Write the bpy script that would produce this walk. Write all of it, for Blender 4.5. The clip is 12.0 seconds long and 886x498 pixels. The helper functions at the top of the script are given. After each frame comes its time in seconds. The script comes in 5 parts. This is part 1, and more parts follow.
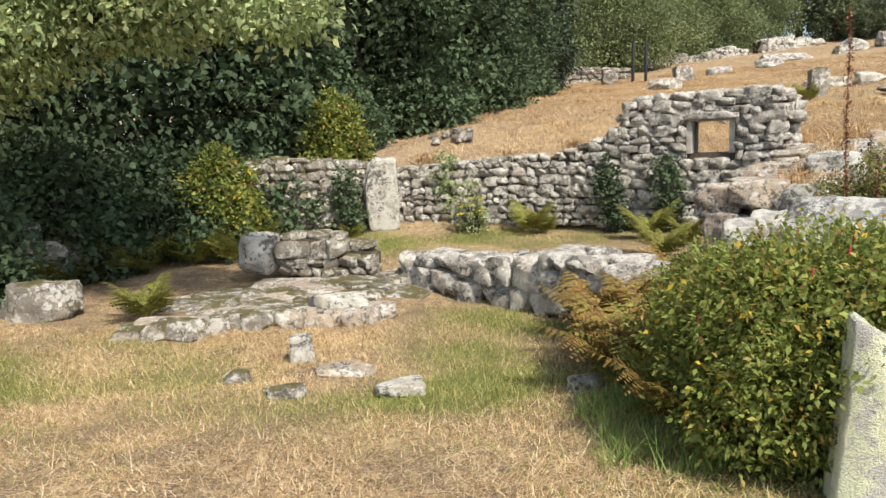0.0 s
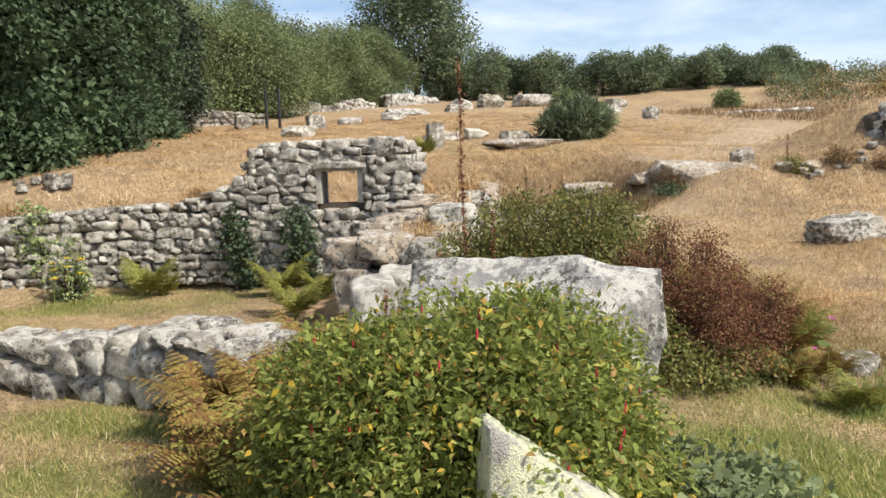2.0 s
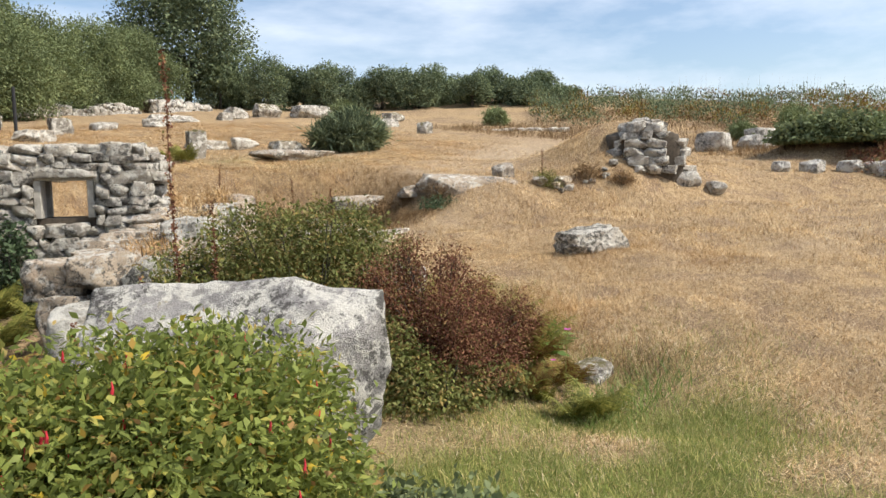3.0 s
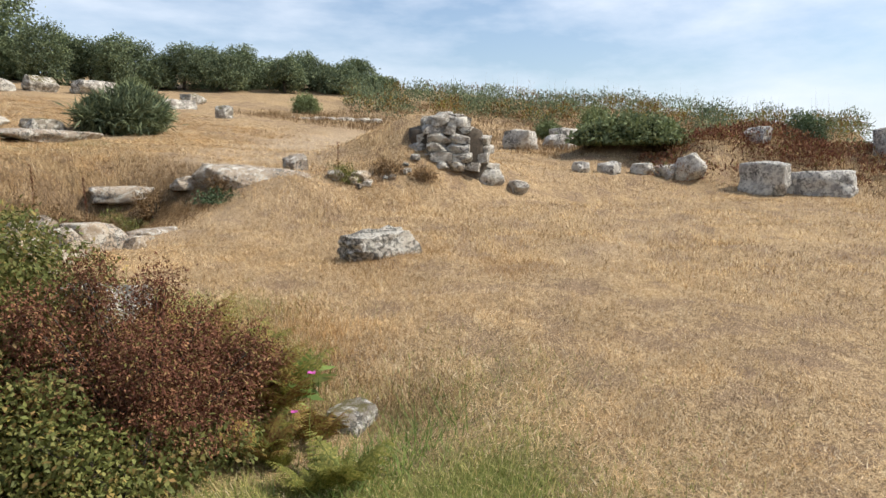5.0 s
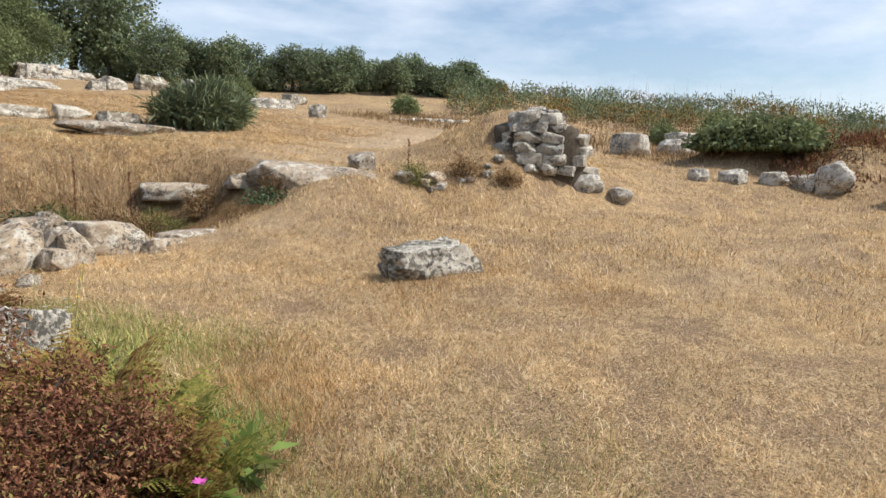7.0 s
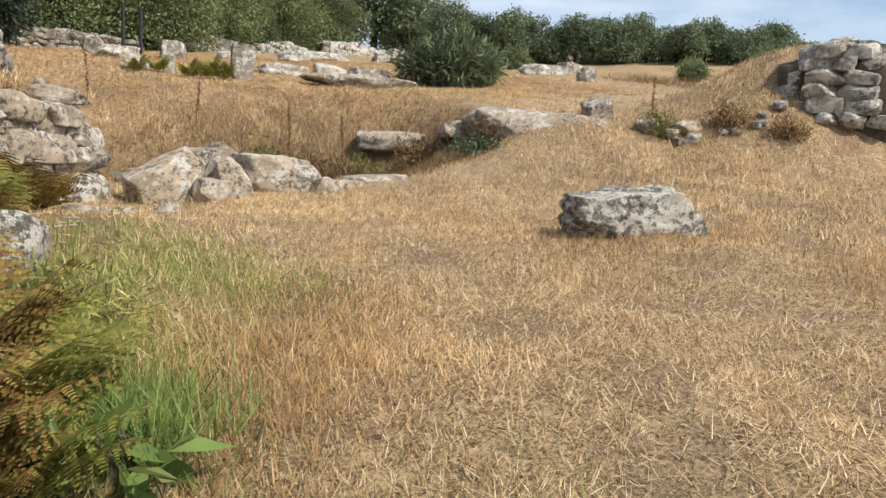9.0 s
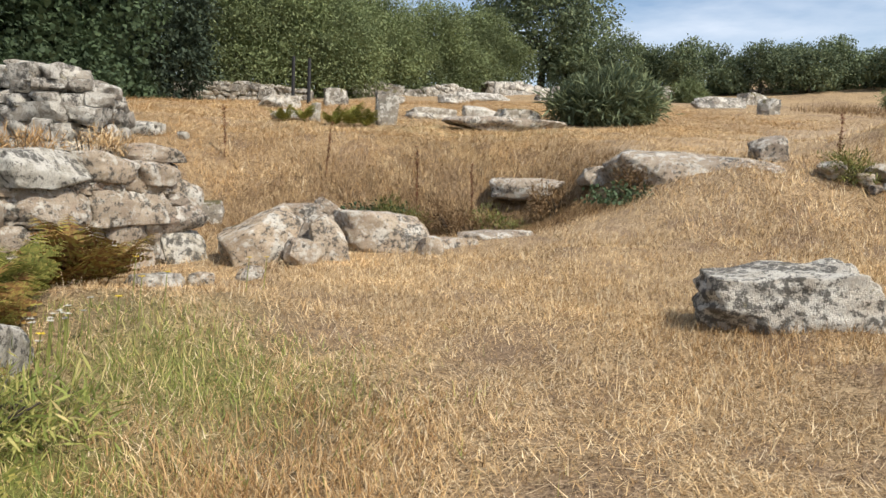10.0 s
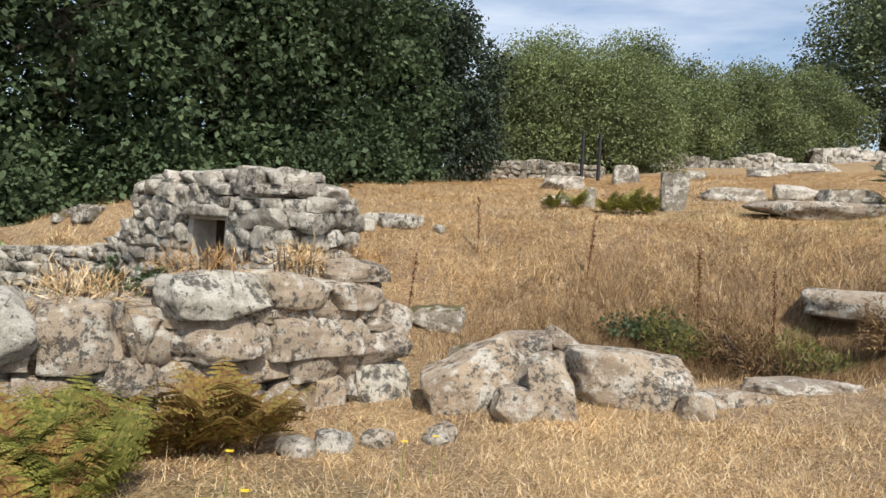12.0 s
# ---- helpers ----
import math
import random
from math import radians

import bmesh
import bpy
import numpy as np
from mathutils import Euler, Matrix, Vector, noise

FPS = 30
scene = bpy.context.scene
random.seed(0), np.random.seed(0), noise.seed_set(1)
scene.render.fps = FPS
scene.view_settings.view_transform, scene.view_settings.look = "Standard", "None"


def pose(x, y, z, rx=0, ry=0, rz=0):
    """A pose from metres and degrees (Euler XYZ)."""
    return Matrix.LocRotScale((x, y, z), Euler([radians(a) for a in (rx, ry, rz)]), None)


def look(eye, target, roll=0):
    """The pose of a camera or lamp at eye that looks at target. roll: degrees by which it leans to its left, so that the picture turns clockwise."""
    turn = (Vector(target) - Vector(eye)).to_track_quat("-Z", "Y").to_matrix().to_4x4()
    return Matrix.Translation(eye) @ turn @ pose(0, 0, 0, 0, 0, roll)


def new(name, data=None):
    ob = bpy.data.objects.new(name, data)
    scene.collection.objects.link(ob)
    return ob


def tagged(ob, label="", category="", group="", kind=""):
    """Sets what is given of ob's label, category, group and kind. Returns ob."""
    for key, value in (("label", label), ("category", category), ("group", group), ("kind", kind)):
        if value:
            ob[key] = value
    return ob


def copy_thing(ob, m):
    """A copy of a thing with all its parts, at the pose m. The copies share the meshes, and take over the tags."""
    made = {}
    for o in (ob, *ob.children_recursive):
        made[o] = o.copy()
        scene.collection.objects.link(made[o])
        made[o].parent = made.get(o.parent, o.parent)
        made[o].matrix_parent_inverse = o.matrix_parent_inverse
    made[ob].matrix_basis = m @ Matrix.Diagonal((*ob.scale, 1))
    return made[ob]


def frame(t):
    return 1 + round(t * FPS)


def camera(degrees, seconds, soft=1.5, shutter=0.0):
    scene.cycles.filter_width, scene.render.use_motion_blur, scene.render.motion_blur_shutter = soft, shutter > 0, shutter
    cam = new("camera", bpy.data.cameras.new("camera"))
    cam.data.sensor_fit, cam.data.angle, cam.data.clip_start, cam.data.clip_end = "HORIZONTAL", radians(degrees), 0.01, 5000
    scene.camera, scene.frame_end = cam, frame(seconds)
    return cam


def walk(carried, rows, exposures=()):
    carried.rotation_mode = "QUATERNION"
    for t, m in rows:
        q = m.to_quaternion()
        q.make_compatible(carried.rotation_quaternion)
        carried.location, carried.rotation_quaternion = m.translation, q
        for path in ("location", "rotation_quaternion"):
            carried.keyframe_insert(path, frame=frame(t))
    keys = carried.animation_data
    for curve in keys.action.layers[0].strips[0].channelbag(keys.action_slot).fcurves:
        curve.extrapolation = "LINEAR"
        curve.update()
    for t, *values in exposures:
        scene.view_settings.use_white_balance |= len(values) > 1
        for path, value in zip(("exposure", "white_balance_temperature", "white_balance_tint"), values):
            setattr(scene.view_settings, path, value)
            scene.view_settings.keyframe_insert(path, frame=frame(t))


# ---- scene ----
cam = camera(63.5, 12.0)
PATH = [
    (0, (0.313, 0.121, 2.118), (0.266, 2.099, 1.821), -2.3),
    (0.5, (0.315, 0.357, 2.129), (0.394, 2.335, 1.839), -2.5),
    (1, (0.384, 0.664, 2.159), (0.662, 2.626, 1.892), -2.6),
    (1.5, (0.525, 0.817, 2.176), (1.079, 2.724, 1.939), -2.2),
    (2, (0.769, 1.007, 2.165), (1.658, 2.786, 1.958), -1.6),
    (2.5, (1.026, 1.094, 2.152), (2.201, 2.701, 1.965), -1.1),
    (3, (1.367, 1.179, 2.144), (2.735, 2.626, 1.959), -1.1),
    (3.5, (1.626, 1.252, 2.131), (3.144, 2.539, 1.93), -0.9),
    (3.7, (1.79, 1.325, 2.132), (3.358, 2.549, 1.925), -1.0),
    (5.5, (3.026, 1.638, 2.223), (4.707, 2.7, 2.011), 0.7),
    (6, (3.486, 1.798, 2.215), (5.105, 2.954, 2.008), 1.6),
    (6.5, (4.041, 2.016, 2.191), (5.595, 3.26, 1.997), 2.3),
    (8.3, (5.602, 2.503, 1.748), (6.768, 4.106, 1.485), 1.6),
    (8.5, (5.837, 2.597, 1.683), (6.913, 4.26, 1.407), 2.3),
    (9, (6.368, 2.924, 1.68), (7.227, 4.709, 1.405), 3.2),
    (9.5, (6.9, 3.277, 1.755), (7.573, 5.145, 1.516), 2.7),
    (10, (7.205, 3.648, 1.874), (7.608, 5.596, 1.674), 2.6),
    (10.5, (7.395, 3.997, 2.029), (7.429, 5.99, 1.866), 2.6),
    (11, (7.592, 4.372, 2.157), (7.278, 6.343, 2.027), 2.8),
    (11.5, (7.634, 4.78, 2.194), (7.117, 6.709, 2.091), 3.2),
    (12, (7.742, 5.153, 2.292), (7.311, 7.105, 2.238), 3.3),
]
walk(cam, [(t, look(eye, target, roll)) for t, eye, target, roll in PATH], [(0, 0.48), (2.5, 0.39), (4.5, 0.26), (9, 0.23), (12, 0.17)])


# ---- world, sun ----
SUN_AZ, SUN_EL = 146.0, 50.0
world = bpy.data.worlds.new("sky_world")
scene.world = world
world.use_nodes = True
wn, wl = world.node_tree.nodes, world.node_tree.links
sky = wn.new("ShaderNodeTexSky")
sky.sky_type, sky.sun_disc = "NISHITA", False
sky.sun_elevation, sky.sun_rotation = radians(SUN_EL), radians(SUN_AZ)
sky.dust_density, sky.air_density, sky.ozone_density = 1.6, 1.0, 1.2
wcoord = wn.new("ShaderNodeTexCoord")
wmap = wn.new("ShaderNodeMapping")
wmap.inputs["Scale"].default_value = (1.0, 1.6, 5.0)
wl.new(wcoord.outputs["Generated"], wmap.inputs["Vector"])
cloud = wn.new("ShaderNodeTexNoise")
cloud.inputs["Scale"].default_value, cloud.inputs["Detail"].default_value, cloud.inputs["Roughness"].default_value = 2.2, 7.0, 0.58
wl.new(wmap.outputs["Vector"], cloud.inputs["Vector"])
cramp = wn.new("ShaderNodeValToRGB")
cramp.color_ramp.elements[0].position, cramp.color_ramp.elements[1].position = 0.38, 0.74
wl.new(cloud.outputs["Fac"], cramp.inputs["Fac"])
cmix = wn.new("ShaderNodeMixRGB")
cmix.inputs["Color2"].default_value = (5.6, 6.1, 6.9, 1)
wl.new(cramp.outputs["Color"], cmix.inputs["Fac"])
wl.new(sky.outputs["Color"], cmix.inputs["Color1"])
wl.new(cmix.outputs["Color"], wn["Background"].inputs["Color"])
wn["Background"].inputs["Strength"].default_value = 0.14
sun = new("sun", bpy.data.lights.new("sun", "SUN"))
sun.data.energy, sun.data.angle, sun.data.color = 4.1, radians(1.5), (1.0, 0.93, 0.82)
sun.matrix_world = look((0, 0, 30), (-30 * math.sin(radians(SUN_AZ)), -30 * math.cos(radians(SUN_AZ)), 30 - 30 * math.tan(radians(SUN_EL))))
sun.location = (60, -40, 60)


# ---- materials ----
def mat(name):
    m = bpy.data.materials.new(name)
    m.use_nodes = True
    return m, m.node_tree.nodes, m.node_tree.links, m.node_tree.nodes["Principled BSDF"]


def noise_tex(n, l, scale, detail=5.0, rough=0.6, vec=None):
    t = n.new("ShaderNodeTexNoise")
    t.inputs["Scale"].default_value, t.inputs["Detail"].default_value, t.inputs["Roughness"].default_value = scale, detail, rough
    if vec is not None:
        l.new(vec, t.inputs["Vector"])
    return t


def ramp(n, l, src, stops):
    r = n.new("ShaderNodeValToRGB")
    el = r.color_ramp.elements
    while len(el) < len(stops):
        el.new(0.5)
    for e, (p, c) in zip(el, stops):
        e.position, e.color = p, (*c, 1) if len(c) == 3 else c
    l.new(src, r.inputs["Fac"])
    return r


def mix(n, l, fac, a, b, mode="MIX"):
    m = n.new("ShaderNodeMixRGB")
    m.blend_type = mode
    for sock, v in ((m.inputs["Fac"], fac), (m.inputs["Color1"], a), (m.inputs["Color2"], b)):
        if isinstance(v, (int, float)):
            sock.default_value = v
        elif isinstance(v, tuple):
            sock.default_value = (*v, 1)
        else:
            l.new(v, sock)
    return m.outputs["Color"]


def bump(n, l, bsdf, height, strength, dist):
    b = n.new("ShaderNodeBump")
    b.inputs["Strength"].default_value, b.inputs["Distance"].default_value = strength, dist
    l.new(height, b.inputs["Height"])
    l.new(b.outputs["Normal"], bsdf.inputs["Normal"])


def granite(name, base_a, base_b, lichen=0.5, moss=0.0, warm=(0.30, 0.24, 0.17), dark=0.55, bias=0.0, crust=(0.74, 0.71, 0.63)):
    """Weathered granite: grain, pale lichen blotches, dark spots."""
    m, n, l, b = mat(name)
    geo = n.new("ShaderNodeNewGeometry")
    info = n.new("ShaderNodeObjectInfo")
    off = n.new("ShaderNodeVectorMath")
    off.operation = "MULTIPLY_ADD"
    l.new(info.outputs["Random"], off.inputs[0])
    off.inputs[1].default_value = (17.0, 29.0, 11.0)
    l.new(geo.outputs["Position"], off.inputs[2])
    v = off.outputs["Vector"]
    big = noise_tex(n, l, 3.5, 5, 0.65, v)
    col = ramp(n, l, big.outputs["Fac"], [(0.3, base_a), (0.7, base_b)]).outputs["Color"]
    tint = ramp(n, l, info.outputs["Random"], [(0.0, (0.72, 0.72, 0.74)), (0.35, (1.0, 0.97, 0.92)), (0.7, (0.86, 0.84, 0.82)), (1.0, (1.18, 1.12, 1.02))]).outputs["Color"]
    col = mix(n, l, 1.0, col, tint, "MULTIPLY")
    rust = noise_tex(n, l, 2.1, 4, 0.7, v)
    col = mix(n, l, ramp(n, l, rust.outputs["Fac"], [(0.55, (0, 0, 0)), (0.75, (0.55, 0.55, 0.55))]).outputs["Color"], col, warm)
    lic = noise_tex(n, l, 6.5, 9, 0.72, v)
    col = mix(n, l, ramp(n, l, lic.outputs["Fac"], [(0.60 - 0.17 * lichen, (0, 0, 0)), (0.645 - 0.14 * lichen, (0.85, 0.85, 0.85))]).outputs["Color"], col, crust)
    spot = noise_tex(n, l, 19.0, 9, 0.78, v)
    where = noise_tex(n, l, 2.7, 3, 0.6, v)
    part_of = n.new("ShaderNodeMath")
    part_of.operation = "MULTIPLY_ADD"
    l.new(where.outputs["Fac"], part_of.inputs[0])
    part_of.inputs[1].default_value = dark
    l.new(spot.outputs["Fac"], part_of.inputs[2])
    col = mix(n, l, ramp(n, l, part_of.outputs[0], [(0.565 + 0.47 * dark - bias, (0, 0, 0)), (0.605 + 0.47 * dark - bias, (0.85, 0.85, 0.85))]).outputs["Color"], col, (0.07, 0.066, 0.06))
    fleck = noise_tex(n, l, 34.0, 7, 0.75, v)
    col = mix(n, l, ramp(n, l, fleck.outputs["Fac"], [(0.55, (0, 0, 0)), (0.62, (0.6, 0.6, 0.6))]).outputs["Color"], col, (0.62, 0.60, 0.54))
    pit = noise_tex(n, l, 60.0, 6, 0.7, v)
    col = mix(n, l, ramp(n, l, pit.outputs["Fac"], [(0.31, (0.6, 0.6, 0.6)), (0.40, (0, 0, 0))]).outputs["Color"], col, (0.10, 0.09, 0.08))
    och = noise_tex(n, l, 11.0, 6, 0.7, v)
    col = mix(n, l, ramp(n, l, och.outputs["Fac"], [(0.62, (0, 0, 0)), (0.68, (0.5, 0.5, 0.5))]).outputs["Color"], col, (0.42, 0.37, 0.22))
    if moss:
        up = n.new("ShaderNodeSeparateXYZ")
        l.new(geo.outputs["Normal"], up.inputs[0])
        ms = noise_tex(n, l, 5.0, 6, 0.7, v)
        add = n.new("ShaderNodeMath")
        add.operation = "MULTIPLY_ADD"
        l.new(up.outputs["Z"], add.inputs[0])
        add.inputs[1].default_value = 0.18
        l.new(ms.outputs["Fac"], add.inputs[2])
        col = mix(n, l, ramp(n, l, add.outputs[0], [(0.72 - 0.2 * moss, (0, 0, 0)), (0.8 - 0.2 * moss, (0.9, 0.9, 0.9))]).outputs["Color"], col, (0.13, 0.11, 0.035))
    grain = noise_tex(n, l, 120.0, 3, 0.6, v)
    col = mix(n, l, 0.35, col, ramp(n, l, grain.outputs["Fac"], [(0.35, (0.35, 0.35, 0.35)), (0.65, (1, 1, 1))]).outputs["Color"], "MULTIPLY")
    l.new(col, b.inputs["Base Color"])
    b.inputs["Roughness"].default_value = 0.92
    b.inputs["Specular IOR Level"].default_value = 0.25
    hgt = mix(n, l, 0.3, mix(n, l, 0.5, lic.outputs["Fac"], pit.outputs["Fac"]), grain.outputs["Fac"])
    bump(n, l, b, hgt, 0.9, 0.04)
    return m


def leafy(name, stops, rough=0.5, trans=0.25, patch_scale=1.3, lo=0.55, hi=1.15, leafvar=1.0):
    """Leaf or blade: each one its own tone, a little light through it."""
    m, n, l, b = mat(name)
    geo = n.new("ShaderNodeNewGeometry")
    col = ramp(n, l, geo.outputs["Random Per Island"], stops).outputs["Color"]
    if leafvar < 1:
        col = mix(n, l, 1 - leafvar, col, tuple(stops[len(stops) // 2][1]))
    # Broad noise tones; on tree crowns they paint in light and shaded masses.
    big = noise_tex(n, l, patch_scale, 4, 0.6, geo.outputs["Position"])
    col = mix(n, l, 0.8, col, ramp(n, l, big.outputs["Fac"], [(0.32, (lo, lo, lo)), (0.68, (hi, hi * 0.98, hi * 0.9))]).outputs["Color"], "MULTIPLY")
    l.new(col, b.inputs["Base Color"])
    b.inputs["Roughness"].default_value = rough
    b.inputs["Specular IOR Level"].default_value = 0.15
    tr = n.new("ShaderNodeBsdfTranslucent")
    l.new(col, tr.inputs["Color"])
    mx = n.new("ShaderNodeMixShader")
    mx.inputs["Fac"].default_value = trans
    l.new(b.outputs["BSDF"], mx.inputs[1])
    l.new(tr.outputs["BSDF"], mx.inputs[2])
    l.new(mx.outputs["Shader"], n["Material Output"].inputs["Surface"])
    return m


def bark(name, a, c):
    m, n, l, b = mat(name)
    geo = n.new("ShaderNodeNewGeometry")
    t = noise_tex(n, l, 14.0, 6, 0.7, geo.outputs["Position"])
    l.new(ramp(n, l, t.outputs["Fac"], [(0.3, a), (0.7, c)]).outputs["Color"], b.inputs["Base Color"])
    b.inputs["Roughness"].default_value = 0.95
    bump(n, l, b, t.outputs["Fac"], 0.8, 0.02)
    return m


def ground_material():
    m, n, l, b = mat("dry_turf")
    geo = n.new("ShaderNodeNewGeometry")
    p = geo.outputs["Position"]
    att = n.new("ShaderNodeAttribute")
    att.attribute_name = "green"
    bare = n.new("ShaderNodeAttribute")
    bare.attribute_name = "bare"
    fine = noise_tex(n, l, 55.0, 6, 0.75, p)
    mid = noise_tex(n, l, 2.6, 6, 0.65, p)
    big = noise_tex(n, l, 0.55, 4, 0.6, p)
    tuft = noise_tex(n, l, 11.0, 5, 0.7, p)
    scuff = noise_tex(n, l, 22.0, 4, 0.7, p)
    straw = ramp(n, l, fine.outputs["Fac"], [(0.36, (0.05, 0.032, 0.02)), (0.5, (0.28, 0.195, 0.11)), (0.63, (0.62, 0.46, 0.275))]).outputs["Color"]
    straw = mix(n, l, ramp(n, l, tuft.outputs["Fac"], [(0.50, (0, 0, 0)), (0.62, (0.7, 0.7, 0.7))]).outputs["Color"], straw, (0.58, 0.43, 0.25))
    straw = mix(n, l, ramp(n, l, scuff.outputs["Fac"], [(0.56, (0, 0, 0)), (0.64, (0.8, 0.8, 0.8))]).outputs["Color"], straw, (0.14, 0.095, 0.06))
    straw = mix(n, l, ramp(n, l, mid.outputs["Fac"], [(0.54, (0, 0, 0)), (0.64, (0.7, 0.7, 0.7))]).outputs["Color"], straw, (0.20, 0.14, 0.095))
    straw = mix(n, l, ramp(n, l, big.outputs["Fac"], [(0.5, (0, 0, 0)), (0.7, (0.5, 0.5, 0.5))]).outputs["Color"], straw, (0.47, 0.33, 0.17))
    wear = n.new("ShaderNodeAttribute")
    wear.attribute_name = "worn"
    thin = n.new("ShaderNodeMath")
    thin.operation = "MULTIPLY_ADD"
    l.new(wear.outputs["Fac"], thin.inputs[0])
    thin.inputs[1].default_value = -0.35
    l.new(mid.outputs["Fac"], thin.inputs[2])
    straw = mix(n, l, ramp(n, l, thin.outputs[0], [(0.36, (0, 0, 0)), (0.49, (0.65, 0.65, 0.65))]).outputs["Color"], straw, ramp(n, l, fine.outputs["Fac"], [(0.38, (0.075, 0.048, 0.032)), (0.62, (0.38, 0.27, 0.175))]).outputs["Color"])
    green = ramp(n, l, fine.outputs["Fac"], [(0.3, (0.06, 0.075, 0.018)), (0.7, (0.24, 0.25, 0.075))]).outputs["Color"]
    col = mix(n, l, att.outputs["Fac"], straw, green)
    earth = ramp(n, l, fine.outputs["Fac"], [(0.3, (0.24, 0.18, 0.12)), (0.7, (0.52, 0.41, 0.29))]).outputs["Color"]
    col = mix(n, l, bare.outputs["Fac"], col, earth)
    l.new(col, b.inputs["Base Color"])
    b.inputs["Roughness"].default_value = 0.97
    b.inputs["Specular IOR Level"].default_value = 0.1
    bump(n, l, b, fine.outputs["Fac"], 0.7, 0.03)
    return m


M_GROUND = ground_material()
M_STONE = granite("lichened_granite", (0.27, 0.25, 0.22), (0.55, 0.51, 0.45), 0.75)
M_GREY = granite("grey_granite", (0.33, 0.315, 0.295), (0.58, 0.55, 0.51), 0.8, 0.0, (0.24, 0.21, 0.17))
M_WARM = granite("warm_granite", (0.39, 0.315, 0.24), (0.64, 0.545, 0.43), 0.5, 0.0, (0.42, 0.27, 0.18), 0.4, 0.02)
M_PALE = granite("pale_lichened_granite", (0.42, 0.40, 0.345), (0.64, 0.61, 0.53), 0.9)
M_SPECK = granite("speckled_granite", (0.46, 0.44, 0.40), (0.68, 0.65, 0.59), 0.75, 0.0, (0.34, 0.31, 0.26), 0.35, 0.075)
M_LICHEN = granite("yellow_lichened_granite", (0.60, 0.57, 0.50), (0.80, 0.78, 0.68), 1.15, 0.0, (0.62, 0.56, 0.5), 0.55, -0.12, (0.84, 0.86, 0.56))
M_MOSSY = granite("mossy_granite", (0.21, 0.19, 0.16), (0.44, 0.40, 0.34), 0.6, 0.55)
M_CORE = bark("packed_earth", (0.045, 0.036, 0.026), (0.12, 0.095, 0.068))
M_BARK = bark("bark", (0.035, 0.03, 0.024), (0.12, 0.10, 0.075))
M_WOOD = bark("weathered_wood", (0.30, 0.28, 0.24), (0.48, 0.45, 0.39))
M_DARKLEAF = leafy("ivy_leaf", [(0.0, (0.02, 0.035, 0.024)), (0.5, (0.055, 0.085, 0.05)), (0.9, (0.10, 0.145, 0.078)), (1.0, (0.16, 0.20, 0.11))], 0.6, 0.25, 0.55, 0.38, 1.6, 0.4)
M_CYPRESS = leafy("cypress_leaf", [(0.0, (0.03, 0.045, 0.033)), (0.6, (0.058, 0.082, 0.058)), (1.0, (0.10, 0.13, 0.085))], 0.7, 0.15, 1.2, 0.55, 1.3, 0.7)
M_MIDLEAF = leafy("shrub_leaf", [(0.0, (0.06, 0.09, 0.045)), (0.5, (0.14, 0.19, 0.095)), (0.85, (0.24, 0.285, 0.14)), (1.0, (0.36, 0.37, 0.18))], 0.6, 0.25, 0.6, 0.5, 1.4, 0.4)
# Greyer, bluer leaf tones: distance haze is put into the colour.
M_HAZYLEAF = leafy("hazy_far_leaf", [(0.0, (0.075, 0.105, 0.07)), (0.5, (0.16, 0.205, 0.125)), (1.0, (0.33, 0.37, 0.19))], 0.7, 0.2, 0.5, 0.55, 1.3, 0.6)
M_LIGHTLEAF = leafy("elder_leaf", [(0.0, (0.16, 0.22, 0.10)), (0.5, (0.33, 0.42, 0.20)), (0.85, (0.52, 0.59, 0.31)), (1.0, (0.64, 0.66, 0.34))], 0.5, 0.4, 1.2, 0.55, 1.25, 0.9)
M_BUSHLEAF = leafy("fuchsia_leaf", [(0.0, (0.10, 0.14, 0.04)), (0.45, (0.20, 0.26, 0.065)), (0.8, (0.30, 0.36, 0.10)), (0.92, (0.46, 0.42, 0.11)), (0.97, (0.40, 0.21, 0.10)), (1.0, (0.8, 0.58, 0.06))], 0.5, 0.42, 4.0, 0.65, 1.25, 0.9)
M_OLIVE = leafy("olive_shrub_leaf", [(0.0, (0.10, 0.12, 0.04)), (0.4, (0.19, 0.22, 0.07)), (0.75, (0.28, 0.28, 0.10)), (0.9, (0.32, 0.20, 0.09)), (1.0, (0.40, 0.34, 0.10))], 0.55, 0.3, 3.0, 0.5, 1.2, 0.9)
M_REDLEAF = leafy("dead_dock", [(0.0, (0.10, 0.04, 0.028)), (0.5, (0.21, 0.09, 0.06)), (0.8, (0.33, 0.17, 0.095)), (1.0, (0.24, 0.23, 0.08))], 0.85, 0.15, 5.0, 0.6, 1.2)
M_BRACKEN = leafy("bracken", [(0.0, (0.13, 0.065, 0.03)), (0.35, (0.24, 0.135, 0.05)), (0.65, (0.29, 0.21, 0.06)), (1.0, (0.30, 0.30, 0.08))], 0.75, 0.25, 3.0, 0.55, 1.2)
M_FERN = leafy("fern", [(0.0, (0.11, 0.13, 0.03)), (0.5, (0.21, 0.22, 0.055)), (1.0, (0.40, 0.35, 0.10))], 0.65, 0.35, 3.0, 0.6, 1.2)
M_STRAW = leafy("straw_blade", [(0.0, (0.16, 0.095, 0.045)), (0.3, (0.50, 0.325, 0.16)), (0.7, (0.85, 0.63, 0.36)), (1.0, (0.95, 0.82, 0.60))], 0.7, 0.15, 1.1, 0.6, 1.1)
M_GRASS = leafy("green_blade", [(0.0, (0.17, 0.22, 0.06)), (0.5, (0.33, 0.37, 0.11)), (0.8, (0.52, 0.48, 0.18)), (1.0, (0.76, 0.63, 0.33))], 0.6, 0.35, 2.0, 0.65, 1.15)
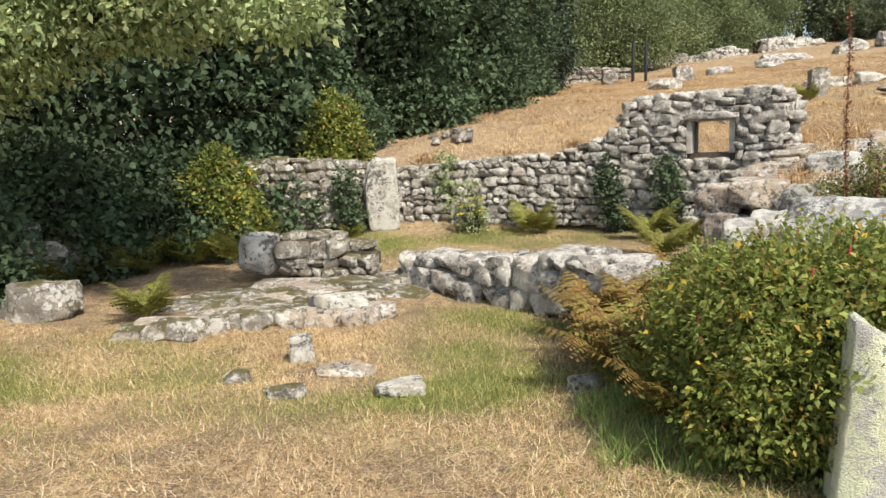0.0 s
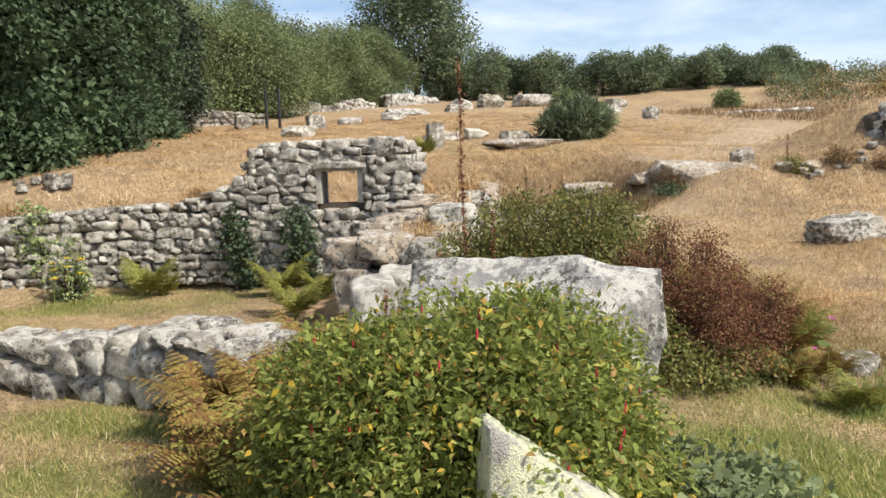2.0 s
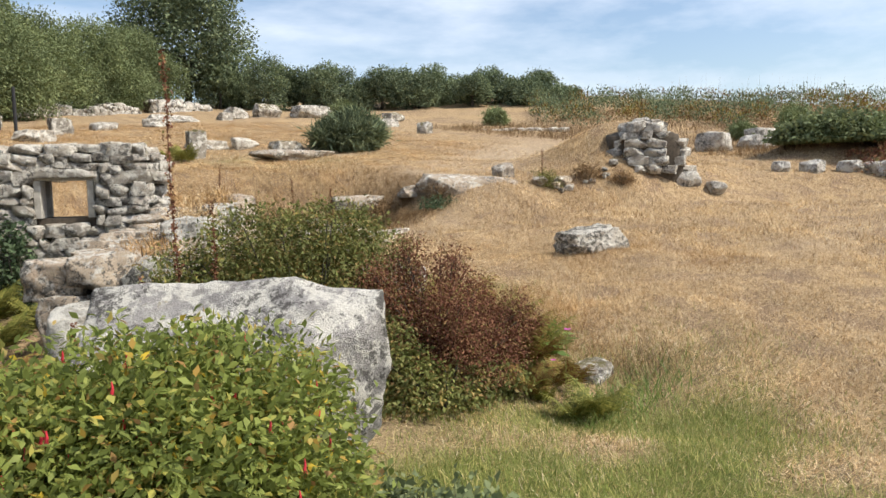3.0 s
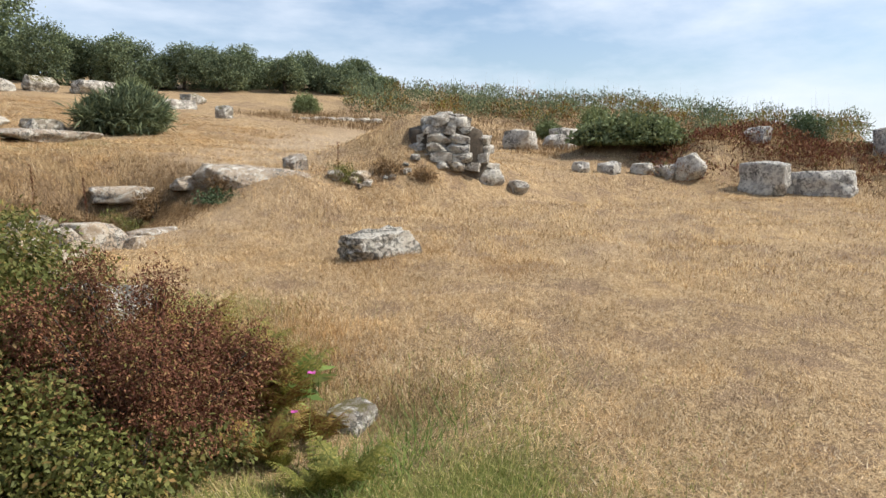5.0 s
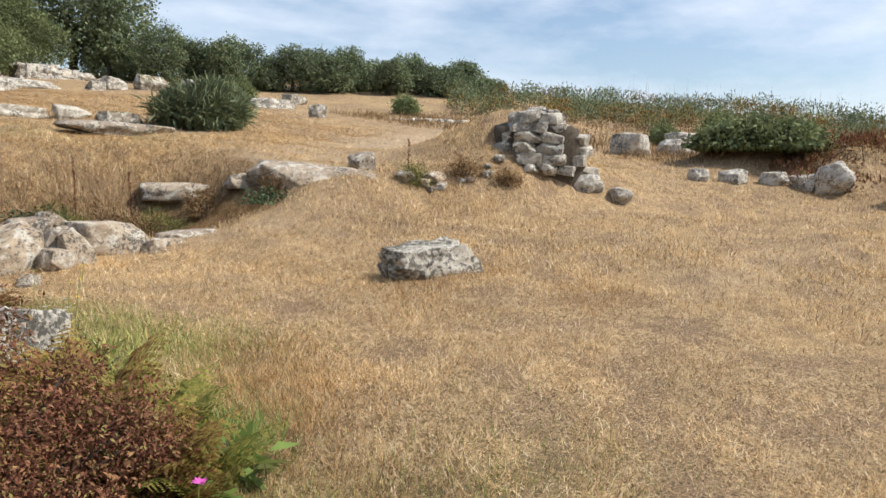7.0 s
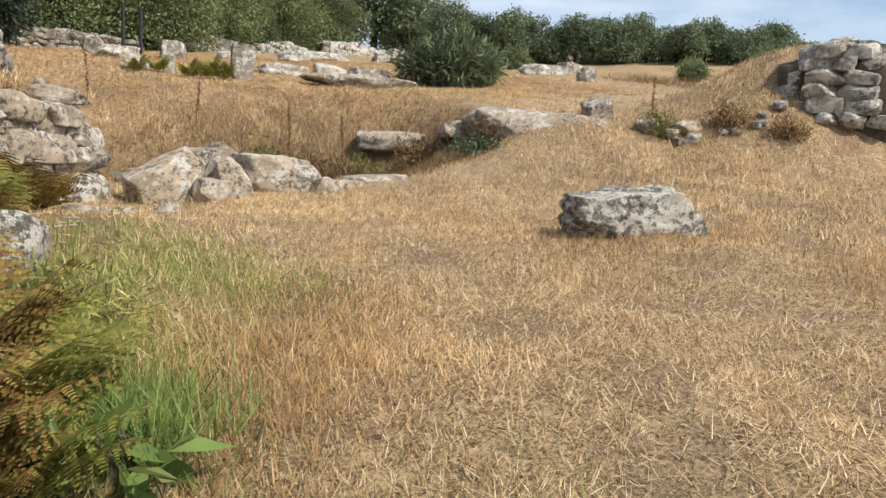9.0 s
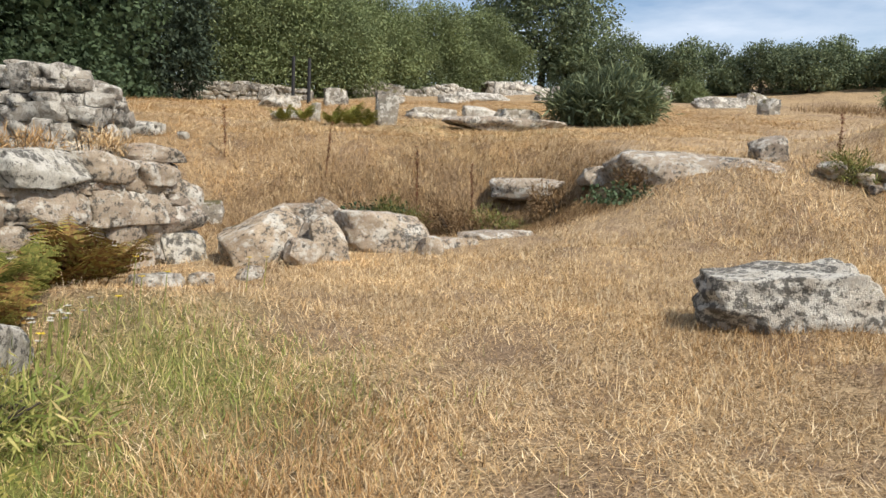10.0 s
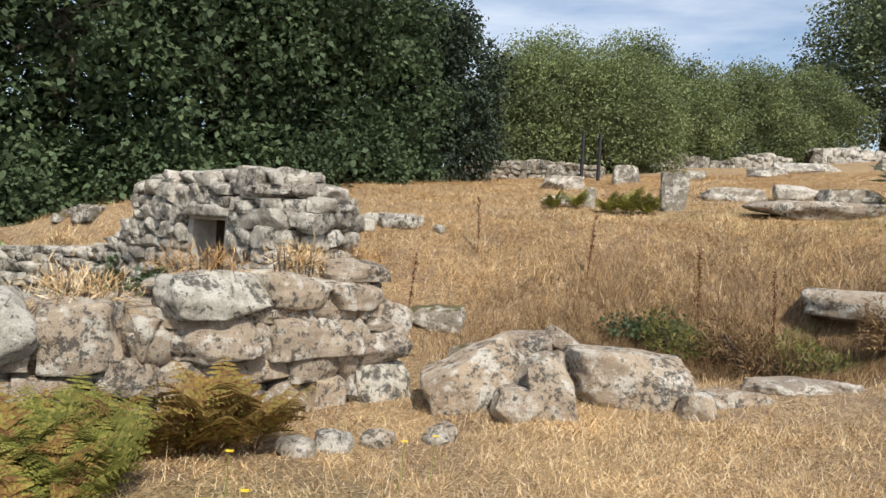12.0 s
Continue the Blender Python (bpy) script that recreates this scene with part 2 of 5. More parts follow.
M_BROWN = leafy("brown_blade", [(0.0, (0.11, 0.065, 0.035)), (0.5, (0.25, 0.16, 0.085)), (1.0, (0.45, 0.32, 0.18))], 0.75, 0.2, 1.5, 0.6, 1.15)
M_LUSH = leafy("lush_blade", [(0.0, (0.12, 0.19, 0.05)), (0.6, (0.23, 0.33, 0.09)), (1.0, (0.42, 0.46, 0.18))], 0.55, 0.3, 3.0, 0.6, 1.15)
M_RUST = leafy("rust_blade", [(0.0, (0.24, 0.135, 0.06)), (0.5, (0.50, 0.315, 0.145)), (1.0, (0.72, 0.51, 0.28))], 0.7, 0.2, 0.8, 0.6, 1.15)


def plain(name, colour, rough=0.5):
    m, n, l, b = mat(name)
    geo = n.new("ShaderNodeNewGeometry")
    t = noise_tex(n, l, 30, 3, 0.6, geo.outputs["Position"])
    l.new(mix(n, l, 1.0, colour, ramp(n, l, t.outputs["Fac"], [(0.3, (0.75, 0.75, 0.75)), (0.7, (1.1, 1.1, 1.1))]).outputs["Color"], "MULTIPLY"), b.inputs["Base Color"])
    b.inputs["Roughness"].default_value = rough
    return m


M_PINK = plain("red_petal", (0.62, 0.035, 0.06))
M_MAGENTA = plain("magenta_petal", (0.60, 0.10, 0.40))
M_YELLOW = plain("yellow_petal", (0.75, 0.55, 0.03))
M_WHITE = plain("white_umbel", (0.50, 0.48, 0.41), 0.8)
M_POST = plain("black_post", (0.02, 0.02, 0.022), 0.6)


# ---- lie of the land ----
def step(a, b, v):
    k = np.clip((np.asarray(v, float) - a) / (b - a), 0, 1)
    return k * k * (3 - 2 * k)


def blob(x, y, cx, cy, rx, ry, turn=0.0):
    c, s = math.cos(radians(turn)), math.sin(radians(turn))
    u, v = (x - cx) * c + (y - cy) * s, -(x - cx) * s + (y - cy) * c
    return np.exp(-((u / rx) ** 2 + (v / ry) ** 2))


def edge_y(x):
    """Where the upper field breaks down to the lower ground."""
    return np.interp(x, [-20, -3, 4, 5.5, 8.6, 9.7, 10.7, 12, 14, 19, 25], [11.5, 13.6, 13.2, 13.9, 14.2, 13.9, 12.5, 10.7, 9.4, 7.6, 3.0])


def land(x, y):
    x, y = np.asarray(x, float), np.asarray(y, float)
    xe, ye = np.clip(x, -40, 45), np.clip(y, -40, 52)
    upper = 1.9 + 0.13 * (ye - 11) + 0.06 * (xe - 8) + 0.08 * np.clip(xe - 28, 0, 20)
    low = 0.30 + 0.035 * np.clip(y - 5.5, 0, 12) + 0.07 * np.clip(5.5 - y, 0, 4.0) + 0.03 * np.clip(-x - 3, 0, 10)
    court = 0.85 + 0.072 * (np.clip(x, -5, 26) - 8) + 0.07 * (np.clip(y, -6, 14) - 5.6)
    wc = step(3.6, 6.6, x + 0.1 * (y - 4))
    z = low * (1 - wc) + court * wc
    z = z + 0.35 * blob(x, y, 5.0, 7.6, 1.1, 1.5, 40) + 0.16 * blob(x, y, 6.5, 7.9, 0.8, 1.0) + 0.30 * blob(x, y, 4.0, 5.4, 1.2, 1.3) + 0.15 * blob(x, y, 2.6, 4.2, 1.0, 1.0)
    z = z - 0.45 * blob(x, y, 8.4, 12.2, 1.5, 0.9) - 0.30 * blob(x, y, 6.35, 4.0, 1.0, 1.2)
    d = y - edge_y(x)
    wu = step(-1.15, 0.9, d)
    z = z * (1 - wu) + upper * wu
    z = z + 0.30 * blob(x, y, 16.0, 10.4, 2.6, 1.3, 20) + 0.15 * blob(x, y, 4.5, 16.4, 2.2, 1.6) + 0.4 * blob(x, y, 1.0, 20.5, 5.5, 5.0)
    z = z + 0.75 * blob(x, y, 26.5, 6.0, 2.6, 1.6) + 0.8 * blob(x, y, 29.0, 2.5, 3.0, 1.8) + 0.7 * blob(x, y, 24.2, 9.0, 1.5, 1.1) + 0.6 * blob(x, y, 25.0, 5.2, 1.5, 1.3) + 0.7 * blob(x, y, 25.6, 1.8, 1.6, 1.6)
    z = z + 0.55 * blob(x, y, 23.3, 8.0, 1.5, 1.2, -30) + 0.75 * blob(x, y, 23.0, 6.1, 1.0, 0.85) + 0.5 * blob(x, y, 24.6, 3.9, 1.8, 1.5)
    z = z + 0.75 * blob(x, y, 15.75, 10.25, 1.2, 0.95, -35) + 0.35 * blob(x, y, 14.9, 11.3, 1.3, 0.9, -50)
    z = z + 0.28 * blob(x, y, 11.4, 10.8, 1.2, 0.7, -32) + 0.06 * blob(x, y, 10.0, 7.0, 0.9, 0.6)
    z = z + 0.42 * blob(x, y, 0.9, 14.7, 1.5, 0.8)
    z = z - 0.6 * blob(x, y, 10.1, 13.0, 0.85, 0.8)
    return z


def rough(x, y):
    """Small unevenness of the turf."""
    return 0.035 * np.sin(x * 2.1 + 1.3 * np.sin(y * 1.7)) * np.cos(y * 1.9 + 0.7 * x) + 0.018 * np.sin(5.3 * x + 2.0 * np.cos(3.1 * y)) * np.sin(4.7 * y)


def ground_z(x, y):
    return land(x, y) + rough(np.asarray(x, float), np.asarray(y, float))


def gz(x, y):
    return float(ground_z(x, y))


def greenness(x, y):
    g = 1.7 * blob(x, y, 4.8, 3.2, 1.75, 1.0, 22) + 1.0 * blob(x, y, 3.7, 3.2, 0.9, 0.7) + 0.7 * blob(x, y, -0.4, 4.95, 0.7, 0.35) + 0.9 * blob(x, y, 0.75, 6.5, 0.6, 0.9, 35) + 0.7 * blob(x, y, -3.2, 6.1, 1.0, 0.6) + 0.2 * blob(x, y, 6.9, 6.9, 0.7, 0.8) + 0.7 * blob(x, y, 0.9, 6.0, 0.8, 1.5, -30) + 0.6 * blob(x, y, -3.4, 5.2, 1.8, 1.1) + 0.65 * blob(x, y, 0.6, 11.7, 2.8, 0.8, -8)
    g = g + 0.5 * blob(x, y, -1.2, 11.0, 0.8, 1.2) + 0.8 * blob(x, y, 6.0, 5.9, 0.75, 1.6, -20) + 0.3 * blob(x, y, 10.5, 16.5, 3.0, 1.6) + 0.4 * blob(x, y, 8.6, 12.2, 1.4, 0.8) + 0.5 * blob(x, y, 0.2, 5.2, 0.5, 0.4) + 0.6 * blob(x, y, 1.4, 3.6, 0.6, 0.8)
    g = g * (0.65 + 0.6 * np.sin(2.3 * x + 1.1 * np.sin(2.9 * y)) * np.sin(2.7 * y + 0.8 * x))
    return np.clip(1.45 * g, 0, 1)


def bareness(x, y):
    p = blob(x, y, 16.0, 14.2, 6.5, 1.3, 28) + 0.6 * blob(x, y, 13.0, 13.4, 1.8, 0.9, 30) + 0.8 * blob(x, y, 12.2, 17.2, 2.2, 0.7) + 0.35 * blob(x, y, 13.0, 5.0, 1.6, 0.5) + 0.6 * blob(x, y, 6.6, 12.2, 0.8, 0.6) + 0.5 * blob(x, y, 9.0, 13.2, 1.6, 0.5) + 0.5 * step(11.5, 15, y) * step(2.5, -2, x)
    return np.clip(p, 0, 0.85)


def worn(x, y):
    return np.clip(0.5 + 0.6 * np.sin(3.1 * x + 2.2 * np.sin(2.3 * y)) * np.sin(2.9 * y + 1.7 * np.sin(1.9 * x)), 0, 1)


# ---- mesh helpers ----
def shade(me, material, smooth=False):
    me.materials.append(material)
    if smooth:
        me.polygons.foreach_set("use_smooth", [True] * len(me.polygons))


def part(name, bm, material, parent=None, label="", smooth=False):
    me = bpy.data.meshes.new(name)
    bm.to_mesh(me)
    bm.free()
    shade(me, material, smooth)
    ob = new(name, me)
    ob.parent = parent
    return tagged(ob, label)


def uniform_mesh(name, verts, sides, material, parent=None, smooth=False):
    """A mesh whose faces each own `sides` verts in a row."""
    me = bpy.data.meshes.new(name)
    nv = len(verts)
    nf = nv // sides
    me.vertices.add(nv)
    me.vertices.foreach_set("co", np.asarray(verts, np.float32).ravel())
    me.loops.add(nv)
    me.loops.foreach_set("vertex_index", np.arange(nv, dtype=np.int32))
    me.polygons.add(nf)
    me.polygons.foreach_set("loop_start", np.arange(0, nv, sides, dtype=np.int32))
    me.polygons.foreach_set("loop_total", np.full(nf, sides, np.int32))
    me.update(calc_edges=True)
    shade(me, material, smooth)
    ob = new(name, me)
    ob.parent = parent
    return ob


def unit(v):
    return v / np.maximum(np.linalg.norm(v, axis=-1, keepdims=True), 1e-6)


def leaves(name, pts, outward, size, width, material, parent=None, droop=0.25, seed=0):
    """A folded, pointed leaf at each point: two quads joined on the midrib, as one island each."""
    g = np.random.default_rng(seed)
    n = len(pts)
    t = unit(outward * 0.7 + g.normal(size=(n, 3)) * 0.75 - np.array([0, 0, droop]))
    s = unit(np.cross(t, g.normal(size=(n, 3)) * 0.6 + np.array([0, 0, 1.0])))
    up = np.cross(s, t)
    ln = (size * g.uniform(0.6, 1.35, n))[:, None]
    w = ln * width
    base, tip = pts, pts + t * ln - up * ln * 0.08
    lv, rv = pts + t * ln * 0.45 + s * w * 0.5 + up * w * 0.15, pts + t * ln * 0.45 - s * w * 0.5 + up * w * 0.15
    v = np.stack([base, rv, tip, lv], 1).reshape(-1, 3)
    return uniform_mesh(name, v, 4, material, parent)


def blades(name, x, y, height, width, lean, material, seed=0):
    """Grass blades on the ground, a sliver each."""
    g = np.random.default_rng(seed)
    n = len(x)
    z = ground_z(x, y) - 0.006
    a = g.uniform(0, 2 * np.pi, n)
    h = height * g.uniform(0.45, 1.4, n)
    k = lean * g.uniform(0.3, 1.3, n)
    twist = a + g.uniform(-0.9, 0.9, n)
    side = np.stack([-np.sin(twist), np.cos(twist)], 1) * (width * g.uniform(0.6, 1.3, n))[:, None] * 0.5
    p = np.stack([x, y], 1)
    tp = p + np.stack([np.cos(a), np.sin(a)], 1) * (h * k)[:, None]
    tip = np.column_stack([tp, ground_z(tp[:, 0], tp[:, 1]) + h * np.clip(1 - 0.45 * k, 0.12, 1)])
    v = np.stack([np.column_stack([p - side, z]), np.column_stack([p + side, z]), tip], 1)
    return uniform_mesh(name, v.reshape(-1, 3), 3, material)


def rock_bm(seed, cuts=5, boxy=0.55, facets=4, rough_amt=0.10, fine=0.03, near=0.36, far=0.52, hard=0.85):
    """A worn stone within a unit box: a rounded block with broken facets."""
    g = random.Random(seed)
    bm = bmesh.new()
    bmesh.ops.create_cube(bm, size=1.0)
    bmesh.ops.subdivide_edges(bm, edges=bm.edges[:], cuts=cuts, use_grid_fill=True)
    cut = []
    for _ in range(facets):
        d = Vector((g.gauss(0, 1), g.gauss(0, 1), g.gauss(0, 0.8))).normalized()
        cut.append((d, g.uniform(near, far)))
    off = Vector((g.uniform(-50, 50), g.uniform(-50, 50), g.uniform(-50, 50)))
    for v in bm.verts:
        s = v.co.normalized() * 0.58
        p = v.co * boxy + s * (1 - boxy)
        for d, k in cut:
            e = p.dot(d) - k
            if e > 0:
                p = p - d * e * hard
        nrm = p.normalized()
        p = p + nrm * (noise.noise(p * 2.3 + off) * rough_amt + noise.noise(p * 6.1 + off) * fine + (noise.noise(p * 15.0 + off) * fine * 0.5 if cuts > 8 else 0))
        v.co = p
    return bm


def boulder(name, loc, dims, turn=(0, 0, 0), seed=1, material=None, label="", category="boulder", cuts=18, boxy=0.6, facets=7, rough_amt=0.10, group=""):
    bm = rock_bm(seed, cuts, boxy, facets, rough_amt, 0.03)
    bmesh.ops.transform(bm, matrix=Matrix.Diagonal((*dims, 1)), verts=bm.verts[:])
    ob = part(name, bm, material or M_STONE, None, "", True)
    ob.matrix_world = pose(*loc, *turn)
    return tagged(ob, label, category, group)


STONE_MESHES = {}


def stone_mesh(k, material):
    key = (k, material.name)
    if key not in STONE_MESHES:
        bm = rock_bm(900 + k, 5, 0.84 + 0.025 * (k % 6), 7, 0.06, 0.05, 0.40, 0.60, 1.0)
        me = bpy.data.meshes.new("stone")
        bm.to_mesh(me)
        bm.free()
        shade(me, material, True)
        me.set_sharp_from_angle(angle=radians(32))
        STONE_MESHES[key] = me
    return STONE_MESHES[key]


def stone(parent, centre, dims, turn, g, material):
    ob = new("stone", stone_mesh(g.randrange(18), material))
    ob.parent = parent
    ob.matrix_basis = pose(*centre, g.uniform(-5, 5), g.uniform(-6, 6), turn + g.uniform(-7, 7)) @ Matrix.Diagonal((*dims, 1))
    return ob


def lerp_table(s, table):
    return float(np.interp(s, [a for a, _ in table], [b for _, b in table]))


def stone_wall(name, line, base, top, thick, course, material, label, category="stone wall", seed=1, hole=None, faces=(1,), length=1.7, cap=True, proud=0.0, core_top=0.06):
    """A dry-stone wall along a line: an earth core and a face of laid stones, one object each.
    base, top: tables of (distance along, height). hole: (s0, s1, z0, z1)."""
    g = random.Random(seed)
    pts = [Vector(p) for p in line]
    seg = [(pts[i], pts[i + 1], (pts[i + 1] - pts[i]).length) for i in range(len(pts) - 1)]
    total = sum(q[2] for q in seg)

    def along(s):
        for a, c, ln in seg:
            if s <= ln or (a, c, ln) == seg[-1]:
                d = (c - a).normalized()
                return a + d * s, d, Vector((-d.y, d.x))
            s -= ln

    holder = new(name)
    tagged(holder, label, category, "", "structure" if name.startswith("wall_") else "")
    cuts = sorted({*[i * total / max(2, round(total / 0.35)) for i in range(max(2, round(total / 0.35)) + 1)], *((hole[0], hole[1]) if hole else ())})
    bm = bmesh.new()
    for s0, s1 in zip(cuts, cuts[1:]):
        sm = (s0 + s1) / 2
        spans = [(None, None)]
        if hole and hole[0] < sm < hole[1]:
            spans = [(None, hole[2]), (hole[3], None)]
        for lo, hi in spans:
            ring = []
            for s in (s0, s1):
                p, d, nv = along(s)
                zb = lerp_table(s, base) - 0.25 if lo is None else lo
                zt = lerp_table(s, top) - core_top if hi is None else hi
                for o in (0.11, thick - 0.11):
                    q = p + nv * o
                    ring += [bm.verts.new((q.x, q.y, zb)), bm.verts.new((q.x, q.y, max(zt, zb + 0.02)))]
            a0, a1, b0, b1, c0, c1, d0, d1 = ring
            for f in ((a0, c0, c1, a1), (b0, b1, d1, d0), (a1, c1, d1, b1), (a0, b0, d0, c0), (a0, a1, b1, b0), (c0, d0, d1, c1)):
                bm.faces.new(f)
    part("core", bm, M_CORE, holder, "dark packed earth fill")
    for face in faces:
        z = min(b for _, b in base) - 0.05
        while z < max(t for _, t in top):
            ch = course * g.uniform(0.75, 1.35)
            s = g.uniform(-0.1, 0.0)
            while s < total:
                w = max(0.1, min(ch * g.uniform(0.9, length * 1.25), total - s + 0.04))
                sm = min(max(s + w / 2, 0.02), total - 0.02)
                zt, zb = lerp_table(sm, top), lerp_table(sm, base)
                zc = z + ch / 2 + g.uniform(-0.02, 0.02)
                if hole and hole[2] - ch * 0.4 < zc < hole[3] + ch * 0.4:
                    lo, hi = sm - w / 2, sm + w / 2
                    if lo < hole[0] - 0.07 and hi > hole[0]:
                        hi = hole[0]
                    elif hi > hole[1] + 0.07 and lo < hole[1]:
                        lo = hole[1]
                    if (lo, hi) != (sm - w / 2, sm + w / 2):
                        s, w = lo, hi - lo
                        sm = (lo + hi) / 2
                inside = hole and hole[0] - w * 0.42 < sm < hole[1] + w * 0.42 and hole[2] - ch * 0.4 < zc < hole[3] + ch * 0.4
                if zb - 0.12 < zc < zt - ch * 0.3 and not inside:
                    p, d, nv = along(sm)
                    dep = min(thick * 0.6, g.uniform(0.22, 0.34))
                    o = dep * 0.42 - g.uniform(0, 0.05) - proud if face == 1 else thick - dep * 0.42
                    q = p + nv * o
                    stone(holder, (q.x, q.y, zc), (w * 1.06, dep, ch * 1.10 * g.uniform(0.9, 1.06)), math.degrees(math.atan2(d.y, d.x)), g, material)
                s += w * 0.96
            z += ch * 0.93
    if cap:
        for row in range(max(1, round(thick / 0.34))):
            s = g.uniform(-0.1, 0.1)
            while s < total:
                w = max(0.12, min(course * g.uniform(1.2, 2.4), total - s + 0.04))
                sm = min(s + w / 2, total)
                p, d, nv = along(sm)
                q = p + nv * (thick * (row + 0.5) / max(1, round(thick / 0.34)) + g.uniform(-0.05, 0.05))
                hgt = course * g.uniform(0.6, 1.1)
                stone(holder, (q.x, q.y, lerp_table(sm, top) - hgt * 0.3), (w, 0.36, hgt), math.degrees(math.atan2(d.y, d.x)), g, material)
                s += w * g.uniform(0.95, 1.1)
    return holder


def tube(bm, pts, r0, r1, sides=7):
    """A tapered limb along points."""
    rings = []
    for i, p in enumerate(pts):
        p = Vector(p)
        d = (Vector(pts[min(i + 1, len(pts) - 1)]) - Vector(pts[max(i - 1, 0)])).normalized()
        u = d.orthogonal().normalized()
        w = d.cross(u)
        r = r0 + (r1 - r0) * i / (len(pts) - 1)
        rings.append([bm.verts.new(p + (u * math.cos(2 * math.pi * k / sides) + w * math.sin(2 * math.pi * k / sides)) * r) for k in range(sides)])
    for a, b in zip(rings, rings[1:]):
        for k in range(sides):
            bm.faces.new((a[k], a[(k + 1) % sides], b[(k + 1) % sides], b[k]))
    bm.faces.new(rings[0][::-1])
    bm.faces.new(rings[-1])


def crown_points(g, blobs, clumps, per, spread, fill=0.35):
    """Leaf points in clumps on the skins of ellipsoids, with gaps; and the way out of the crown."""
    pts, outs = [], []
    vol = np.array([b[3] * b[4] + b[4] * b[5] + b[3] * b[5] for b in blobs])
    for b, k in zip(blobs, np.maximum(3, (clumps * vol / vol.sum()).astype(int))):
        c, r = np.array(b[:3]), np.array(b[3:6])
        d = unit(g.normal(size=(k, 3)))
        rad = np.where(g.random(k) < fill, g.uniform(0.3, 0.85, k), g.uniform(0.85, 1.12, k))
        cen = c + d * r * rad[:, None]
        o = unit(d / r)
        pts.append((cen[:, None, :] + g.normal(size=(k, per, 3)) * spread * np.array([1, 1, 0.8])).reshape(-1, 3))
        outs.append(np.repeat(o, per, 0))
    return np.concatenate(pts), np.concatenate(outs)


def mass(seed, rx, ry, z0, z1, n, size):
    """Irregular lobes that fill a crown from z0 to z1."""
    g = np.random.default_rng(seed)
    out = []
    for k in range(n):
        u = (k + 0.5) / n
        w = math.sin(math.pi * min(0.93, 0.22 + 0.75 * u)) ** 0.7
        a = k * 2.4 + g.uniform(-0.5, 0.5)
        s = size * g.uniform(0.7, 1.3)
        out.append((math.cos(a) * rx * w * 0.62, math.sin(a) * ry * w * 0.62, z0 + (z1 - z0) * u, s * rx * 0.5, s * ry * 0.5, s * (z1 - z0) * 0.16 + 0.25))
    return out


def tree(name, x, y, height, blobs, clumps, per, spread, leaf, material, label, seed, trunk=0.16, width=0.6, category="tree", fill=0.35, group="", fork=0.35):
    """A trunk with limbs reaching into each blob of the crown, and leaves in clumps. Blobs are relative to the base."""
    g = np.random.default_rng(seed)
    z0 = gz(x, y)
    top = new(name)
    top.location = (x, y, z0)
    tagged(top, label, category, group)
    bm = bmesh.new()
    lean = g.uniform(-0.15, 0.15, 2)
    knee = Vector((lean[0] * height * 0.3, lean[1] * height * 0.3, height * fork))
    tube(bm, [(0, 0, -0.15), (knee.x * 0.3, knee.y * 0.3, knee.z * 0.45), knee], trunk, trunk * 0.7, 8)
    part("trunk", bm, M_BARK, top, "", True)
    for b in blobs[:7]:
        bm = bmesh.new()
        end = Vector(b[:3])
        mid = knee.lerp(end, 0.5) + Vector((*g.uniform(-0.2, 0.2, 2), 0.1))
        tube(bm, [knee, mid, end], trunk * 0.55, trunk * 0.12, 6)
        part("limb", bm, M_BARK, top, "", True)
    p, o = crown_points(g, blobs, clumps, per, spread, fill)
    leaves("crown", p, o, leaf, width, material, top, seed=seed)
    return top


# ---- the ground ----
def axis(lo, hi, fine_step, far):
    near = np.arange(lo, hi + 1e-6, fine_step)
    out = hi + np.cumsum(fine_step * 1.13 ** np.arange(1, 80))
    inn = lo - np.cumsum(fine_step * 1.13 ** np.arange(1, 80))
    return np.concatenate([inn[inn > -far][::-1], near, out[out < far]])


def build_ground():
    xs, ys = axis(-6, 17, 0.13, 700), axis(-1, 19, 0.13, 700)
    gx, gy = np.meshgrid(xs, ys)
    z = ground_z(gx, gy)
    nx, ny = len(xs), len(ys)
    idx = np.arange(nx * ny).reshape(ny, nx)
    quads = np.stack([idx[:-1, :-1], idx[:-1, 1:], idx[1:, 1:], idx[1:, :-1]], -1).reshape(-1, 4)
    me = bpy.data.meshes.new("ground")
    me.from_pydata(np.stack([gx, gy, z], -1).reshape(-1, 3).tolist(), [], quads.tolist())
    for key, fn in (("green", greenness), ("bare", bareness), ("worn", worn)):
        at = me.attributes.new(key, "FLOAT", "POINT")
        at.data.foreach_set("value", np.asarray(fn(gx, gy), np.float32).ravel())
    shade(me, M_GROUND, True)
    tagged(new("ground", me), "parched straw-coloured turf with greener patches over uneven ground", "ground", "", "structure")


build_ground()

